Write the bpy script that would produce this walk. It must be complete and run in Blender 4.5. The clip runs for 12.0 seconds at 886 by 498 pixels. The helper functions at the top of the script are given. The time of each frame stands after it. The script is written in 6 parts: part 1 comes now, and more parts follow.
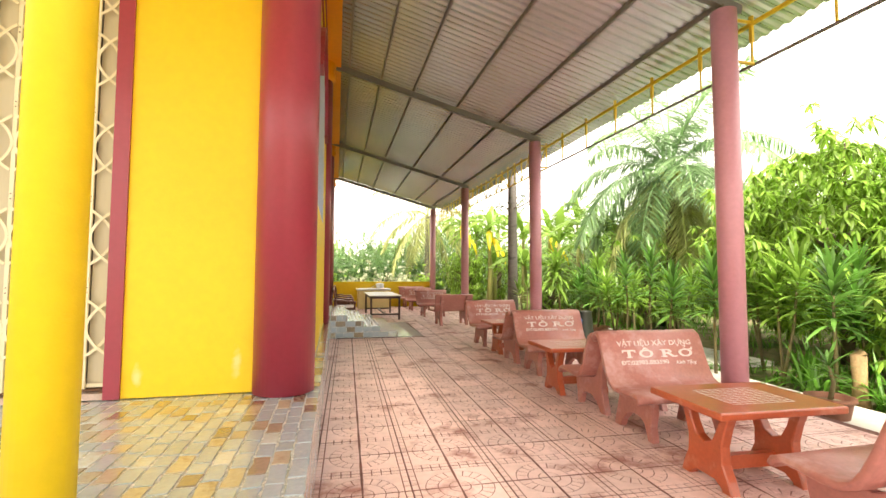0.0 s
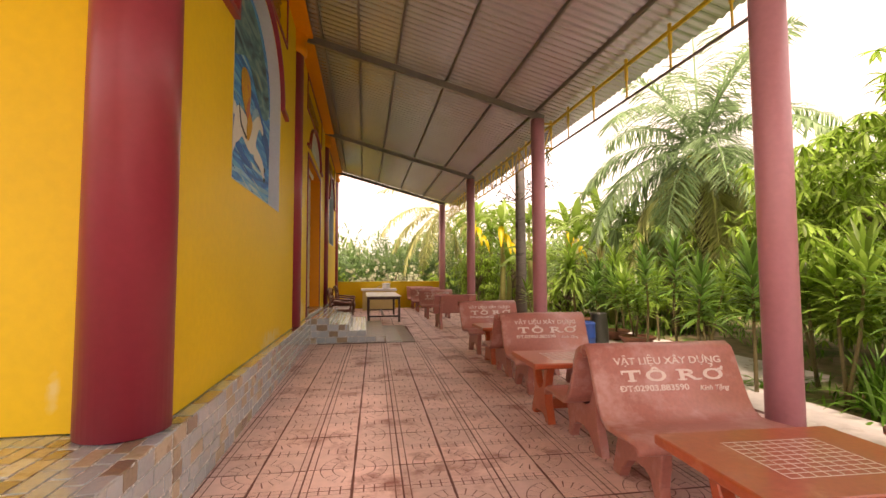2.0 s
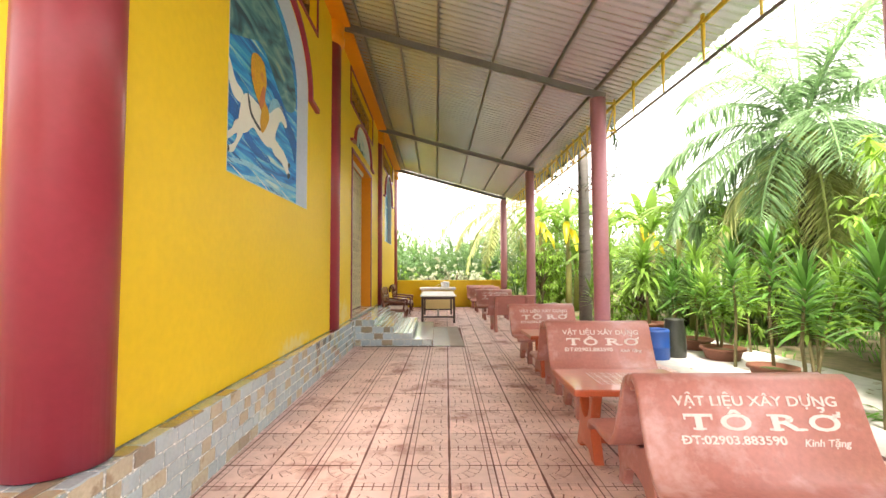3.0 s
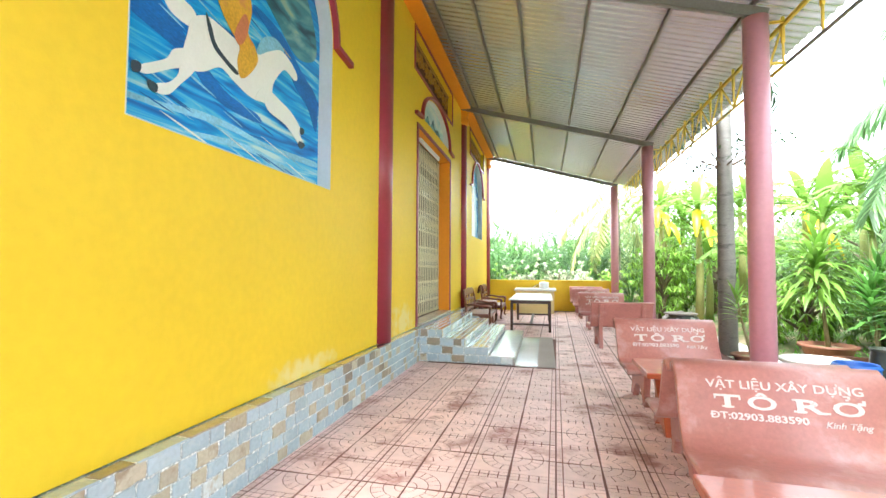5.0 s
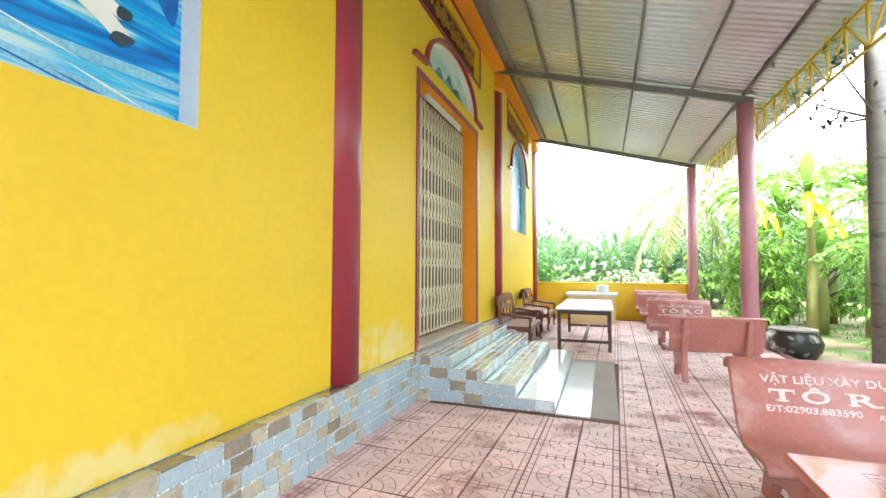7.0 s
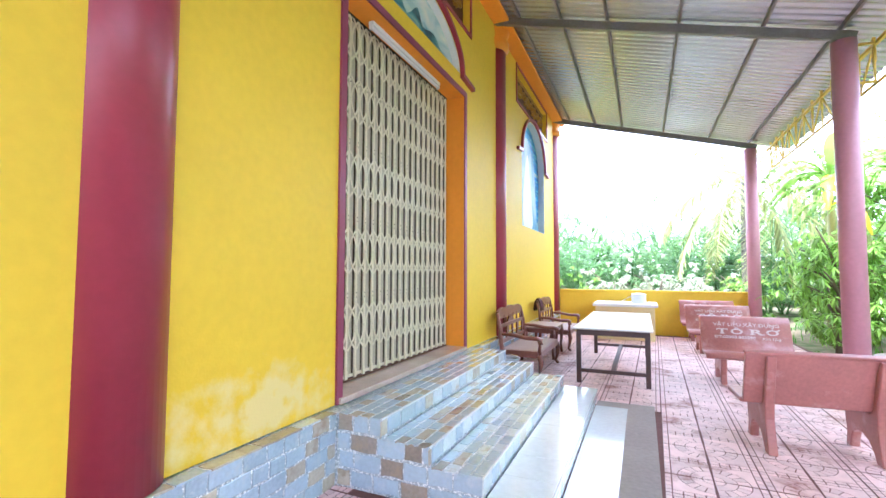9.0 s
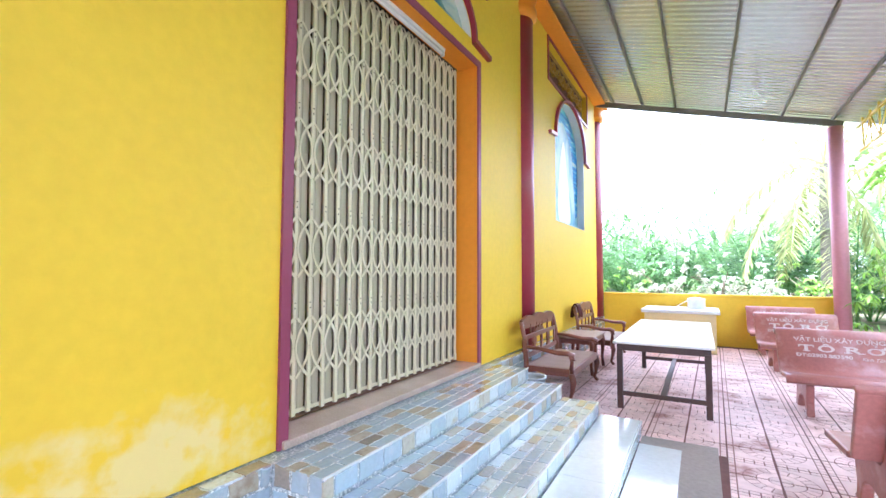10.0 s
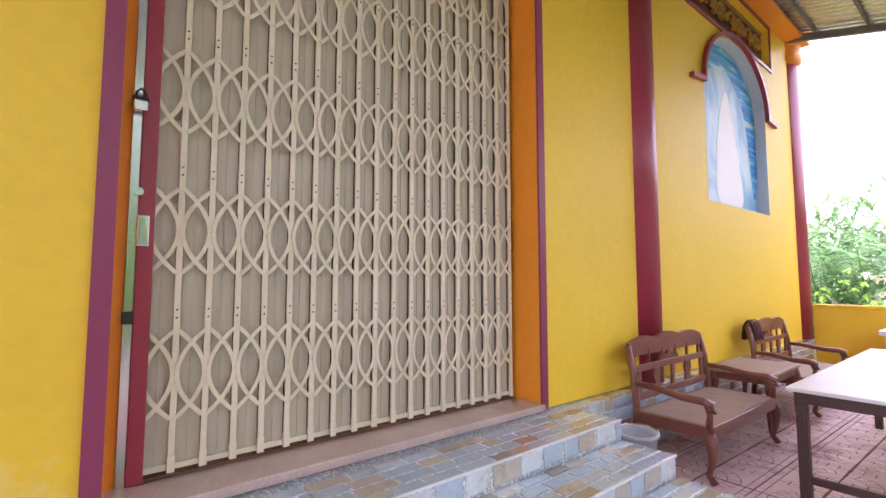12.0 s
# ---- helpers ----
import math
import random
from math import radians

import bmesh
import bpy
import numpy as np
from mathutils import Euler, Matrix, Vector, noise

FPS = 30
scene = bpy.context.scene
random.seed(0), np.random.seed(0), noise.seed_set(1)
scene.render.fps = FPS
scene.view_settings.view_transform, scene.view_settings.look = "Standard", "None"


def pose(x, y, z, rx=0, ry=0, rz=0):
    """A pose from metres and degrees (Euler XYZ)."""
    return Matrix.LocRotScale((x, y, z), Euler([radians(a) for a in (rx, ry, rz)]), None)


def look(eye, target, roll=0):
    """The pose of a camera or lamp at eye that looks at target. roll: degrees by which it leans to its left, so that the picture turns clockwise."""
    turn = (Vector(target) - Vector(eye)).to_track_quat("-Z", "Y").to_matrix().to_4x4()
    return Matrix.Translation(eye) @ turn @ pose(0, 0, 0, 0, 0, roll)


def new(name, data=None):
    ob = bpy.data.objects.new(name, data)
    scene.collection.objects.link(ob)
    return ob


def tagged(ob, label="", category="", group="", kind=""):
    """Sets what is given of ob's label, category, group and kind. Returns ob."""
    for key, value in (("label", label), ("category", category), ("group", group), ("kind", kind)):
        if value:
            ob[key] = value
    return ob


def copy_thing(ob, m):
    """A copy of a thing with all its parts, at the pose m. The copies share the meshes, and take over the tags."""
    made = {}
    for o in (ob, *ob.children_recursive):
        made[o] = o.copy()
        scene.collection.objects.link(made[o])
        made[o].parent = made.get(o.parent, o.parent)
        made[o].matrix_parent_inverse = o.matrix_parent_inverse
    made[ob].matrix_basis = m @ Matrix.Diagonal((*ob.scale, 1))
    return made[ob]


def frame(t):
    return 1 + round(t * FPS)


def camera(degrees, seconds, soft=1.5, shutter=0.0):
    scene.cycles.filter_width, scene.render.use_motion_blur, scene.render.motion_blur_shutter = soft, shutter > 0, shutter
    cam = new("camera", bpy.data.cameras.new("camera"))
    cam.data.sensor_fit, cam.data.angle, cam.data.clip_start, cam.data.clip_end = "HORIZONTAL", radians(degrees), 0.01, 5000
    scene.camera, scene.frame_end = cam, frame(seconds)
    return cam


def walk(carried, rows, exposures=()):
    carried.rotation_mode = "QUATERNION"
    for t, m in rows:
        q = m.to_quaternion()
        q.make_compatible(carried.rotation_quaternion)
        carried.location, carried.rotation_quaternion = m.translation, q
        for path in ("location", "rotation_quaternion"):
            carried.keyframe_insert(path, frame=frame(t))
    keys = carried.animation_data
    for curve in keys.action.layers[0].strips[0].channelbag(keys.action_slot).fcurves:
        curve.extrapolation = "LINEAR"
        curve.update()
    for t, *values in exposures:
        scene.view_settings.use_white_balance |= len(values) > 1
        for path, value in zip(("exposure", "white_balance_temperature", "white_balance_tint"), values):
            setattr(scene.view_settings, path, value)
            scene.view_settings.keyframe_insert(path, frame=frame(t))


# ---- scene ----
cam = camera(89.2, 12.0)
PATH = [
    (0, (0.52, 0.15, 1.54), (0.98, 2.093, 1.65), 0.2),
    (0.5, (0.753, 0.434, 1.494), (1.235, 2.372, 1.603), -0.1),
    (1, (0.956, 0.617, 1.493), (1.432, 2.557, 1.598), -0.2),
    (1.5, (1.26, 0.921, 1.476), (1.697, 2.869, 1.588), -0.2),
    (2, (1.519, 1.188, 1.477), (1.864, 3.155, 1.589), -0.2),
    (2.5, (1.805, 1.462, 1.515), (1.998, 3.45, 1.619), -0.2),
    (3, (2.067, 1.841, 1.525), (2.098, 3.838, 1.626), -0.2),
    (5, (2.485, 3.714, 1.564), (2.043, 5.663, 1.653), 0.3),
    (5.5, (2.5, 4.306, 1.562), (2.006, 6.243, 1.65), 0.3),
    (6, (2.519, 4.913, 1.591), (1.973, 6.835, 1.678), 0.3),
    (6.5, (2.552, 5.492, 1.583), (1.942, 7.395, 1.671), 0.2),
    (7, (2.526, 6.074, 1.573), (1.849, 7.954, 1.663), 0.2),
    (9, (2.547, 8.299, 1.612), (1.737, 10.125, 1.717), 0.2),
    (9.5, (2.514, 8.859, 1.655), (1.633, 10.651, 1.761), 0.3),
    (10, (2.547, 9.365, 1.635), (1.554, 11.098, 1.741), 0.2),
    (10.5, (2.524, 9.865, 1.613), (1.402, 11.517, 1.718), 0.2),
    (11, (2.557, 10.368, 1.578), (1.300, 11.919, 1.696), 0.1),
    (11.5, (2.686, 10.838, 1.575), (1.267, 12.242, 1.699), 0.2),
    (12, (2.655, 11.285, 1.555), (1.085, 12.515, 1.701), 0.0),
]
EXPOSURE = [(0.0, 1.1, 7600, 13), (0.5, 0.70, 8100, 23), (1.5, 0.27, 8900, 36), (2.2, 0.38, 8900, 34), (3.0, 1.32, 7100, 15), (5.0, 1.85, 5850, 6), (7.0, 1.98, 5700, 8), (9.0, 2.08, 5080, 22), (10.0, 2.15, 5080, 23), (10.6, 2.2, 5150, 24), (11.0, 2.05, 5250, 27), (11.5, 1.78, 5420, 31), (12.0, 1.66, 5680, 42)]
walk(cam, [(t, look(eye, target, roll)) for t, eye, target, roll in PATH], EXPOSURE)

# ---------------------------------------------------------------- world and sun
SUN_ELEV, SUN_AZ = 58.0, 192.0
world = bpy.data.worlds.new("overcast_sky")
scene.world = world
world.use_nodes = True
wn, wl = world.node_tree.nodes, world.node_tree.links
sky = wn.new("ShaderNodeTexSky")
sky.sky_type = "NISHITA"
sky.sun_disc = False
sky.sun_elevation, sky.sun_rotation = radians(SUN_ELEV), radians(SUN_AZ)
sky.air_density, sky.dust_density = 1.0, 4.0
veil = wn.new("ShaderNodeMix")
veil.data_type = "RGBA"
veil.inputs[0].default_value = 0.8
veil.inputs[7].default_value = (13.0, 13.0, 13.0, 1)
wl.new(sky.outputs[0], veil.inputs[6])
wl.new(veil.outputs[2], wn["Background"].inputs[0])
wn["Background"].inputs[1].default_value = 0.14
sun_data = bpy.data.lights.new("sun", "SUN")
sun_data.energy, sun_data.angle, sun_data.color = 5.0, radians(14), (1.0, 0.96, 0.9)
sun = new("sun", sun_data)
sun.matrix_world = look((20, 8, 30), (20 - math.sin(radians(SUN_AZ)) * 10, 8 - math.cos(radians(SUN_AZ)) * 10, 30 - 10 * math.tan(radians(SUN_ELEV))))


# ---------------------------------------------------------------- materials
def mat(name, color, rough=0.6, metal=0.0, vary=0.12, scale=6.0, bump=0.0, bump_scale=40.0, spots=None, spot_scale=2.0,
        spot_at=0.62, rand=0.0, coat=0.0, spec=0.5, island=0.0, stretch=(1, 1, 1), trans=0.0):
    """A paint or stone: a base colour with a broad and a fine variation, stains of their own, relief."""
    m = bpy.data.materials.new(name)
    m.use_nodes = True
    n, l = m.node_tree.nodes, m.node_tree.links
    b = n["Principled BSDF"]
    b.inputs["Roughness"].default_value, b.inputs["Metallic"].default_value = rough, metal
    b.inputs["Coat Weight"].default_value = coat
    b.inputs["Specular IOR Level"].default_value = spec
    geo = n.new("ShaderNodeNewGeometry")
    mp = n.new("ShaderNodeMapping")
    mp.inputs["Scale"].default_value = stretch
    l.new(geo.outputs["Position"], mp.inputs["Vector"])
    big = n.new("ShaderNodeTexNoise")
    big.inputs["Scale"].default_value, big.inputs["Detail"].default_value = scale * 0.3, 4
    fine = n.new("ShaderNodeTexNoise")
    fine.inputs["Scale"].default_value, fine.inputs["Detail"].default_value = scale * 5, 5
    for t in (big, fine):
        l.new(mp.outputs[0], t.inputs["Vector"])
    add = n.new("ShaderNodeMath")
    l.new(big.outputs[0], add.inputs[0])
    l.new(fine.outputs[0], add.inputs[1])
    ramp = n.new("ShaderNodeMapRange")
    ramp.inputs[1].default_value, ramp.inputs[2].default_value = 0.65, 1.35
    ramp.inputs[3].default_value, ramp.inputs[4].default_value = 1 - vary, 1 + vary
    l.new(add.outputs[0], ramp.inputs[0])
    last = ramp.outputs[0]
    if rand or island:
        src = n.new("ShaderNodeObjectInfo").outputs["Random"] if rand else geo.outputs["Random Per Island"]
        mr = n.new("ShaderNodeMapRange")
        k = rand or island
        mr.inputs[3].default_value, mr.inputs[4].default_value = 1 - k, 1 + k
        l.new(src, mr.inputs[0])
        mul = n.new("ShaderNodeMath")
        mul.operation = "MULTIPLY"
        l.new(last, mul.inputs[0])
        l.new(mr.outputs[0], mul.inputs[1])
        last = mul.outputs[0]
    tint = n.new("ShaderNodeVectorMath")
    tint.operation = "SCALE"
    tint.inputs[0].default_value = color
    l.new(last, tint.inputs["Scale"])
    out = tint.outputs[0]
    if spots:
        sn = n.new("ShaderNodeTexNoise")
        sn.inputs["Scale"].default_value, sn.inputs["Detail"].default_value, sn.inputs["Roughness"].default_value = spot_scale, 8, 0.65
        l.new(mp.outputs[0], sn.inputs["Vector"])
        st = n.new("ShaderNodeMapRange")
        st.inputs[1].default_value, st.inputs[2].default_value = spot_at, spot_at + 0.12
        l.new(sn.outputs[0], st.inputs[0])
        mx = n.new("ShaderNodeMix")
        mx.data_type = "RGBA"
        mx.inputs[7].default_value = (*spots, 1)
        l.new(st.outputs[0], mx.inputs[0])
        l.new(out, mx.inputs[6])
        out = mx.outputs[2]
    l.new(out, b.inputs["Base Color"])
    if bump:
        bn = n.new("ShaderNodeTexNoise")
        bn.inputs["Scale"].default_value, bn.inputs["Detail"].default_value = bump_scale, 6
        l.new(geo.outputs["Position"], bn.inputs["Vector"])
        bp = n.new("ShaderNodeBump")
        bp.inputs["Strength"].default_value, bp.inputs["Distance"].default_value = bump, 0.01
        l.new(bn.outputs[0], bp.inputs["Height"])
        l.new(bp.outputs[0], b.inputs["Normal"])
    if trans:
        tr = n.new("ShaderNodeBsdfTranslucent")
        l.new(out, tr.inputs["Color"])
        ms = n.new("ShaderNodeMixShader")
        ms.inputs[0].default_value = trans
        l.new(b.outputs[0], ms.inputs[1])
        l.new(tr.outputs[0], ms.inputs[2])
        l.new(ms.outputs[0], n["Material Output"].inputs[0])
    return m


M_YELLOW = mat("yellow_wall_paint", (0.87, 0.59, 0.018), 0.55, vary=0.05, scale=3, bump=0.12, bump_scale=60)


def lime_bloom(m, places, color=(0.85, 0.72, 0.32)):
    """Pale patches of lime bloom on old paint: a ragged stain round each place (centre, radii)."""
    n, l = m.node_tree.nodes, m.node_tree.links
    b = n["Principled BSDF"]
    geo = n.new("ShaderNodeNewGeometry")
    ns = n.new("ShaderNodeTexNoise")
    ns.inputs["Scale"].default_value, ns.inputs["Detail"].default_value = 8.0, 10
    l.new(geo.outputs["Position"], ns.inputs["Vector"])
    for c, rad in places:
        mp = n.new("ShaderNodeMapping")
        mp.inputs["Location"].default_value = [-a / r for a, r in zip(c, rad)]
        mp.inputs["Scale"].default_value = [1 / r for r in rad]
        l.new(geo.outputs["Position"], mp.inputs["Vector"])
        gr = n.new("ShaderNodeTexGradient")
        gr.gradient_type = "SPHERICAL"
        l.new(mp.outputs[0], gr.inputs[0])
        mul = n.new("ShaderNodeMath")
        mul.operation = "MULTIPLY"
        l.new(gr.outputs[1], mul.inputs[0])
        l.new(ns.outputs[0], mul.inputs[1])
        st = n.new("ShaderNodeMapRange")
        st.inputs[1].default_value, st.inputs[2].default_value, st.inputs[4].default_value = 0.24, 0.42, 0.75
        l.new(mul.outputs[0], st.inputs[0])
        mx = n.new("ShaderNodeMix")
        mx.data_type = "RGBA"
        mx.inputs[7].default_value = (*color, 1)
        old = b.inputs["Base Color"].links[0].from_socket
        l.new(st.outputs[0], mx.inputs[0])
        l.new(old, mx.inputs[6])
        l.new(mx.outputs[2], b.inputs["Base Color"])


lime_bloom(M_YELLOW, [((0.28, 10.55, 0.70), (0.4, 1.5, 0.62)), ((-0.28, 4.2, 0.82), (0.10, 0.4, 0.26)), ((-1.0, 4.2, 0.72), (0.08, 0.4, 0.22)), ((0.28, 7.6, 0.62), (0.4, 1.3, 0.25))])
M_ORANGE = mat("orange_trim_colour", (0.85, 0.31, 0.008), 0.5, vary=0.06, scale=3, bump=0.08)
M_MAROON = mat("maroon_gloss_paint", (0.33, 0.036, 0.062), 0.36, vary=0.08, scale=4, bump=0.06, bump_scale=25, coat=0.08)
M_PINK = mat("pink_column_paint", (0.54, 0.25, 0.30), 0.42, vary=0.08, scale=4, bump=0.06)
M_PURPLE = mat("plum_trim_paint", (0.27, 0.045, 0.10), 0.4, vary=0.06, bump=0.05)
M_ROOF = mat("galvanised_roof_sheet", (0.62, 0.66, 0.72), 0.26, 0.7, vary=0.08, scale=2, spots=(0.58, 0.59, 0.61), spot_scale=0.8, spot_at=0.55)
M_STEEL = mat("grey_painted_steel", (0.20, 0.20, 0.20), 0.5, 0.4, vary=0.15, scale=6)
M_RUSTY = mat("dark_purlin_steel", (0.19, 0.17, 0.165), 0.6, 0.3, vary=0.2, scale=6)
M_TRUSS = mat("yellow_truss_paint", (0.62, 0.43, 0.03), 0.5, vary=0.15, scale=8)
M_GROUT = mat("floor_grout", (0.16, 0.07, 0.06), 0.85, vary=0.25, scale=3, bump=0.3)
M_TILE = mat("red_cement_tile", (0.80, 0.58, 0.55), 0.55, vary=0.14, scale=2.2, bump=0.25, bump_scale=50, rand=0.10,
             spots=(0.40, 0.18, 0.15), spot_scale=1.6, spot_at=0.53)
M_TILE_FAR = mat("red_cement_tiles", (0.80, 0.58, 0.55), 0.55, vary=0.14, scale=2.2, bump=0.25, bump_scale=50, island=0.10,
                 spots=(0.40, 0.18, 0.15), spot_scale=1.6, spot_at=0.53)
M_GROOVE = mat("tile_groove", (0.25, 0.11, 0.09), 0.7, vary=0.2, scale=4)
M_BENCH = mat("terracotta_terrazzo", (0.42, 0.165, 0.14), 0.38, vary=0.16, scale=7, bump=0.1, bump_scale=70,
              spots=(0.53, 0.30, 0.28), spot_scale=2.6, spot_at=0.53, coat=0.12)
M_BENCH_T = mat("orange_red_terrazzo", (0.45, 0.095, 0.04), 0.30, vary=0.15, scale=7, spots=(0.52, 0.17, 0.10), spot_scale=5, spot_at=0.56, coat=0.3)
M_LETTER = mat("white_lettering", (0.70, 0.60, 0.57), 0.6, vary=0.10, scale=20, spots=(0.52, 0.33, 0.30), spot_scale=22, spot_at=0.56)
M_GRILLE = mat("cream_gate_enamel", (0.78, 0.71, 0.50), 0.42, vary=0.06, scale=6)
# The gate's cream darkened: shade behind the straps is put into this colour.
M_GRILLE_SHADED = mat("shaded_cream_gate_leaf", (0.56, 0.50, 0.345), 0.45, vary=0.06, scale=5, stretch=(1, 1, 0.2))
M_MARBLE = mat("pink_beige_granite", (0.52, 0.40, 0.33), 0.22, vary=0.18, scale=14, coat=0.3)
M_STEPWHITE = mat("pale_step_tile", (0.74, 0.78, 0.77), 0.16, vary=0.08, scale=5, coat=0.4)
M_CEMENT = mat("bare_cement", (0.34, 0.29, 0.26), 0.8, vary=0.15, scale=5, bump=0.3)
M_PATH = mat("pale_concrete_path", (0.62, 0.60, 0.57), 0.85, vary=0.15, scale=2, bump=0.3, spots=(0.45, 0.42, 0.37), spot_scale=1.5)
M_STONE = [mat("grey_blue_stone_tile", (0.41, 0.52, 0.60), 0.13, vary=0.14, scale=8, bump=0.08, bump_scale=35, rand=0.08, coat=1.0, spots=(0.50, 0.58, 0.62), spot_scale=9, spot_at=0.54),
           mat("ochre_stone_tile", (0.49, 0.45, 0.34), 0.15, vary=0.18, scale=8, bump=0.08, bump_scale=35, rand=0.12, coat=1.0, spots=(0.33, 0.27, 0.19), spot_scale=7, spot_at=0.54),
           mat("brown_stone_tile", (0.29, 0.25, 0.195), 0.16, vary=0.25, scale=9, bump=0.08, bump_scale=35, rand=0.25, coat=1.0, spots=(0.33, 0.27, 0.18), spot_scale=8, spot_at=0.54),
           mat("pale_cyan_stone_tile", (0.62, 0.70, 0.71), 0.13, vary=0.16, scale=8, bump=0.08, bump_scale=35, rand=0.08, coat=1.0, spots=(0.46, 0.42, 0.32), spot_scale=6, spot_at=0.56)]
M_STONEJOINT = mat("pebbled_tile_joint", (0.30, 0.36, 0.38), 0.35, vary=0.35, scale=30, bump=0.3, bump_scale=120, spots=(0.85, 0.88, 0.86), spot_scale=60, spot_at=0.48)
for m in M_STONE:
    m.node_tree.nodes["Principled BSDF"].inputs["Coat Roughness"].default_value = 0.2
M_DARKWOOD = mat("dark_red_wood", (0.20, 0.07, 0.048), 0.32, vary=0.3, scale=9, coat=0.15, stretch=(1, 1, 4))
M_WORNWOOD = mat("worn_seat_wood", (0.40, 0.29, 0.23), 0.55, vary=0.2, scale=9, stretch=(1, 6, 1))
M_TABLETOP = mat("white_laminate", (0.80, 0.79, 0.76), 0.35, vary=0.05, scale=4)
M_TABLEWOOD = mat("old_brown_wood", (0.065, 0.032, 0.026), 0.5, vary=0.3, scale=8)
M_CREAM = mat("cream_plaster", (0.76, 0.62, 0.30), 0.5, vary=0.07, scale=4)
M_WHITE = mat("white_paint", (0.78, 0.80, 0.80), 0.45, vary=0.05)
M_GREYBLUE = mat("pale_blue_reveal_paint", (0.60, 0.66, 0.70), 0.5, vary=0.06, scale=5)
M_CHROME = mat("chromed_steel", (0.7, 0.7, 0.7), 0.2, 1.0, vary=0.05)
M_BLACK = mat("black_iron", (0.02, 0.02, 0.02), 0.4, vary=0.2)
M_EARTH = mat("garden_earth", (0.27, 0.21, 0.13), 0.95, vary=0.3, scale=1.2, bump=0.6, spots=(0.10, 0.14, 0.04), spot_scale=0.7, spot_at=0.47)


# ---------------------------------------------------------------- mesh helpers
def finish(bm, name, material, parent=None, label="", smooth=False):
    me = bpy.data.meshes.new(name)
    bmesh.ops.recalc_face_normals(bm, faces=bm.faces[:])
    bm.to_mesh(me)
    bm.free()
    for m in (material if isinstance(material, list) else [material]):
        me.materials.append(m)
    if smooth:
        for p in me.polygons:
            p.use_smooth = True
    ob = new(name, me)
    if parent is not None:
        ob.parent = parent
    if label:
        ob["label"] = label
    return ob


def part(name, bm, material, parent, label="", smooth=False):
    return finish(bm, name, material, parent, label, smooth)


def thing(name, label, category, group="", at=None):
    ob = new(name)
    ob.empty_display_size = 0.1
    if at is not None:
        ob.matrix_world = at
    return tagged(ob, label, category, group)


def structure(bm, name, material, label="", category="", smooth=False):
    return tagged(finish(bm, name, material, smooth=smooth), label, category, kind="structure")


def box(bm, x0, x1, y0, y1, z0, z1, bevel=0.0, mi=0):
    g = bmesh.ops.create_cube(bm, size=1)
    vs = g["verts"]
    bmesh.ops.transform(bm, matrix=Matrix.LocRotScale(((x0 + x1) / 2, (y0 + y1) / 2, (z0 + z1) / 2), None, (abs(x1 - x0), abs(y1 - y0), abs(z1 - z0))), verts=vs)
    if bevel:
        es = list({e for v in vs for e in v.link_edges})
        bmesh.ops.bevel(bm, geom=es, offset=bevel, segments=2, affect="EDGES", profile=0.5)
    return vs


def boxed(x0, x1, y0, y1, z0, z1, bevel=0.0):
    bm = bmesh.new()
    box(bm, x0, x1, y0, y1, z0, z1, bevel)
    return bm


def bar(bm, a, b, w, h=None, up=(0, 0, 1)):
    """A square bar from a to b."""
    a, b = Vector(a), Vector(b)
    d = b - a
    h = w if h is None else h
    z = d.normalized()
    x = Vector(up).cross(z)
    if x.length < 1e-4:
        x = Vector((1, 0, 0)).cross(z)
        if x.length < 1e-4:
            x = Vector((0, 1, 0)).cross(z)
    x.normalize()
    y = z.cross(x)
    m = Matrix((x, y, z)).transposed().to_4x4()
    m.translation = (a + b) / 2
    g = bmesh.ops.create_cube(bm, size=1)
    bmesh.ops.transform(bm, matrix=m @ Matrix.Diagonal((w, h, d.length, 1)), verts=g["verts"])
    return g["verts"]


def lathe(bm, profile, n=24, at=(0, 0, 0)):
    """A turned shape from (radius, z) pairs."""
    rings = []
    for r, z in profile:
        rings.append([bm.verts.new((at[0] + r * math.cos(2 * math.pi * i / n), at[1] + r * math.sin(2 * math.pi * i / n), at[2] + z)) for i in range(n)])
    for a, b in zip(rings, rings[1:]):
        for i in range(n):
            bm.faces.new((a[i], a[(i + 1) % n], b[(i + 1) % n], b[i]))
    for r in (rings[0], rings[-1]):
        bm.faces.new(r)


def tube(bm, pts, radii, n=8):
    """A round rod along points."""
    pts = [Vector(p) for p in pts]
    if not isinstance(radii, (list, tuple)):
        radii = [radii] * len(pts)
    rings = []
    for i, p in enumerate(pts):
        d = (pts[min(i + 1, len(pts) - 1)] - pts[max(i - 1, 0)]).normalized()
        x = d.cross(Vector((0.3, 0.2, 1)))
        if x.length < 1e-3:
            x = d.cross(Vector((1, 0, 0)))
        x.normalize()
        y = d.cross(x)
        rings.append([bm.verts.new(p + radii[i] * (x * math.cos(2 * math.pi * k / n) + y * math.sin(2 * math.pi * k / n))) for k in range(n)])
    for a, b in zip(rings, rings[1:]):
        for k in range(n):
            bm.faces.new((a[k], a[(k + 1) % n], b[(k + 1) % n], b[k]))
    bm.faces.new(rings[0])
    bm.faces.new(rings[-1])


def prism_x(bm, poly, x0, x1):
    """A slab whose outline is given in (y, z), between two x."""
    a = [bm.verts.new((x0, y, z)) for y, z in poly]
    b = [bm.verts.new((x1, y, z)) for y, z in poly]
    bm.faces.new(a)
    bm.faces.new(b)
    for i in range(len(poly)):
        j = (i + 1) % len(poly)
        bm.faces.new((a[i], a[j], b[j], b[i]))


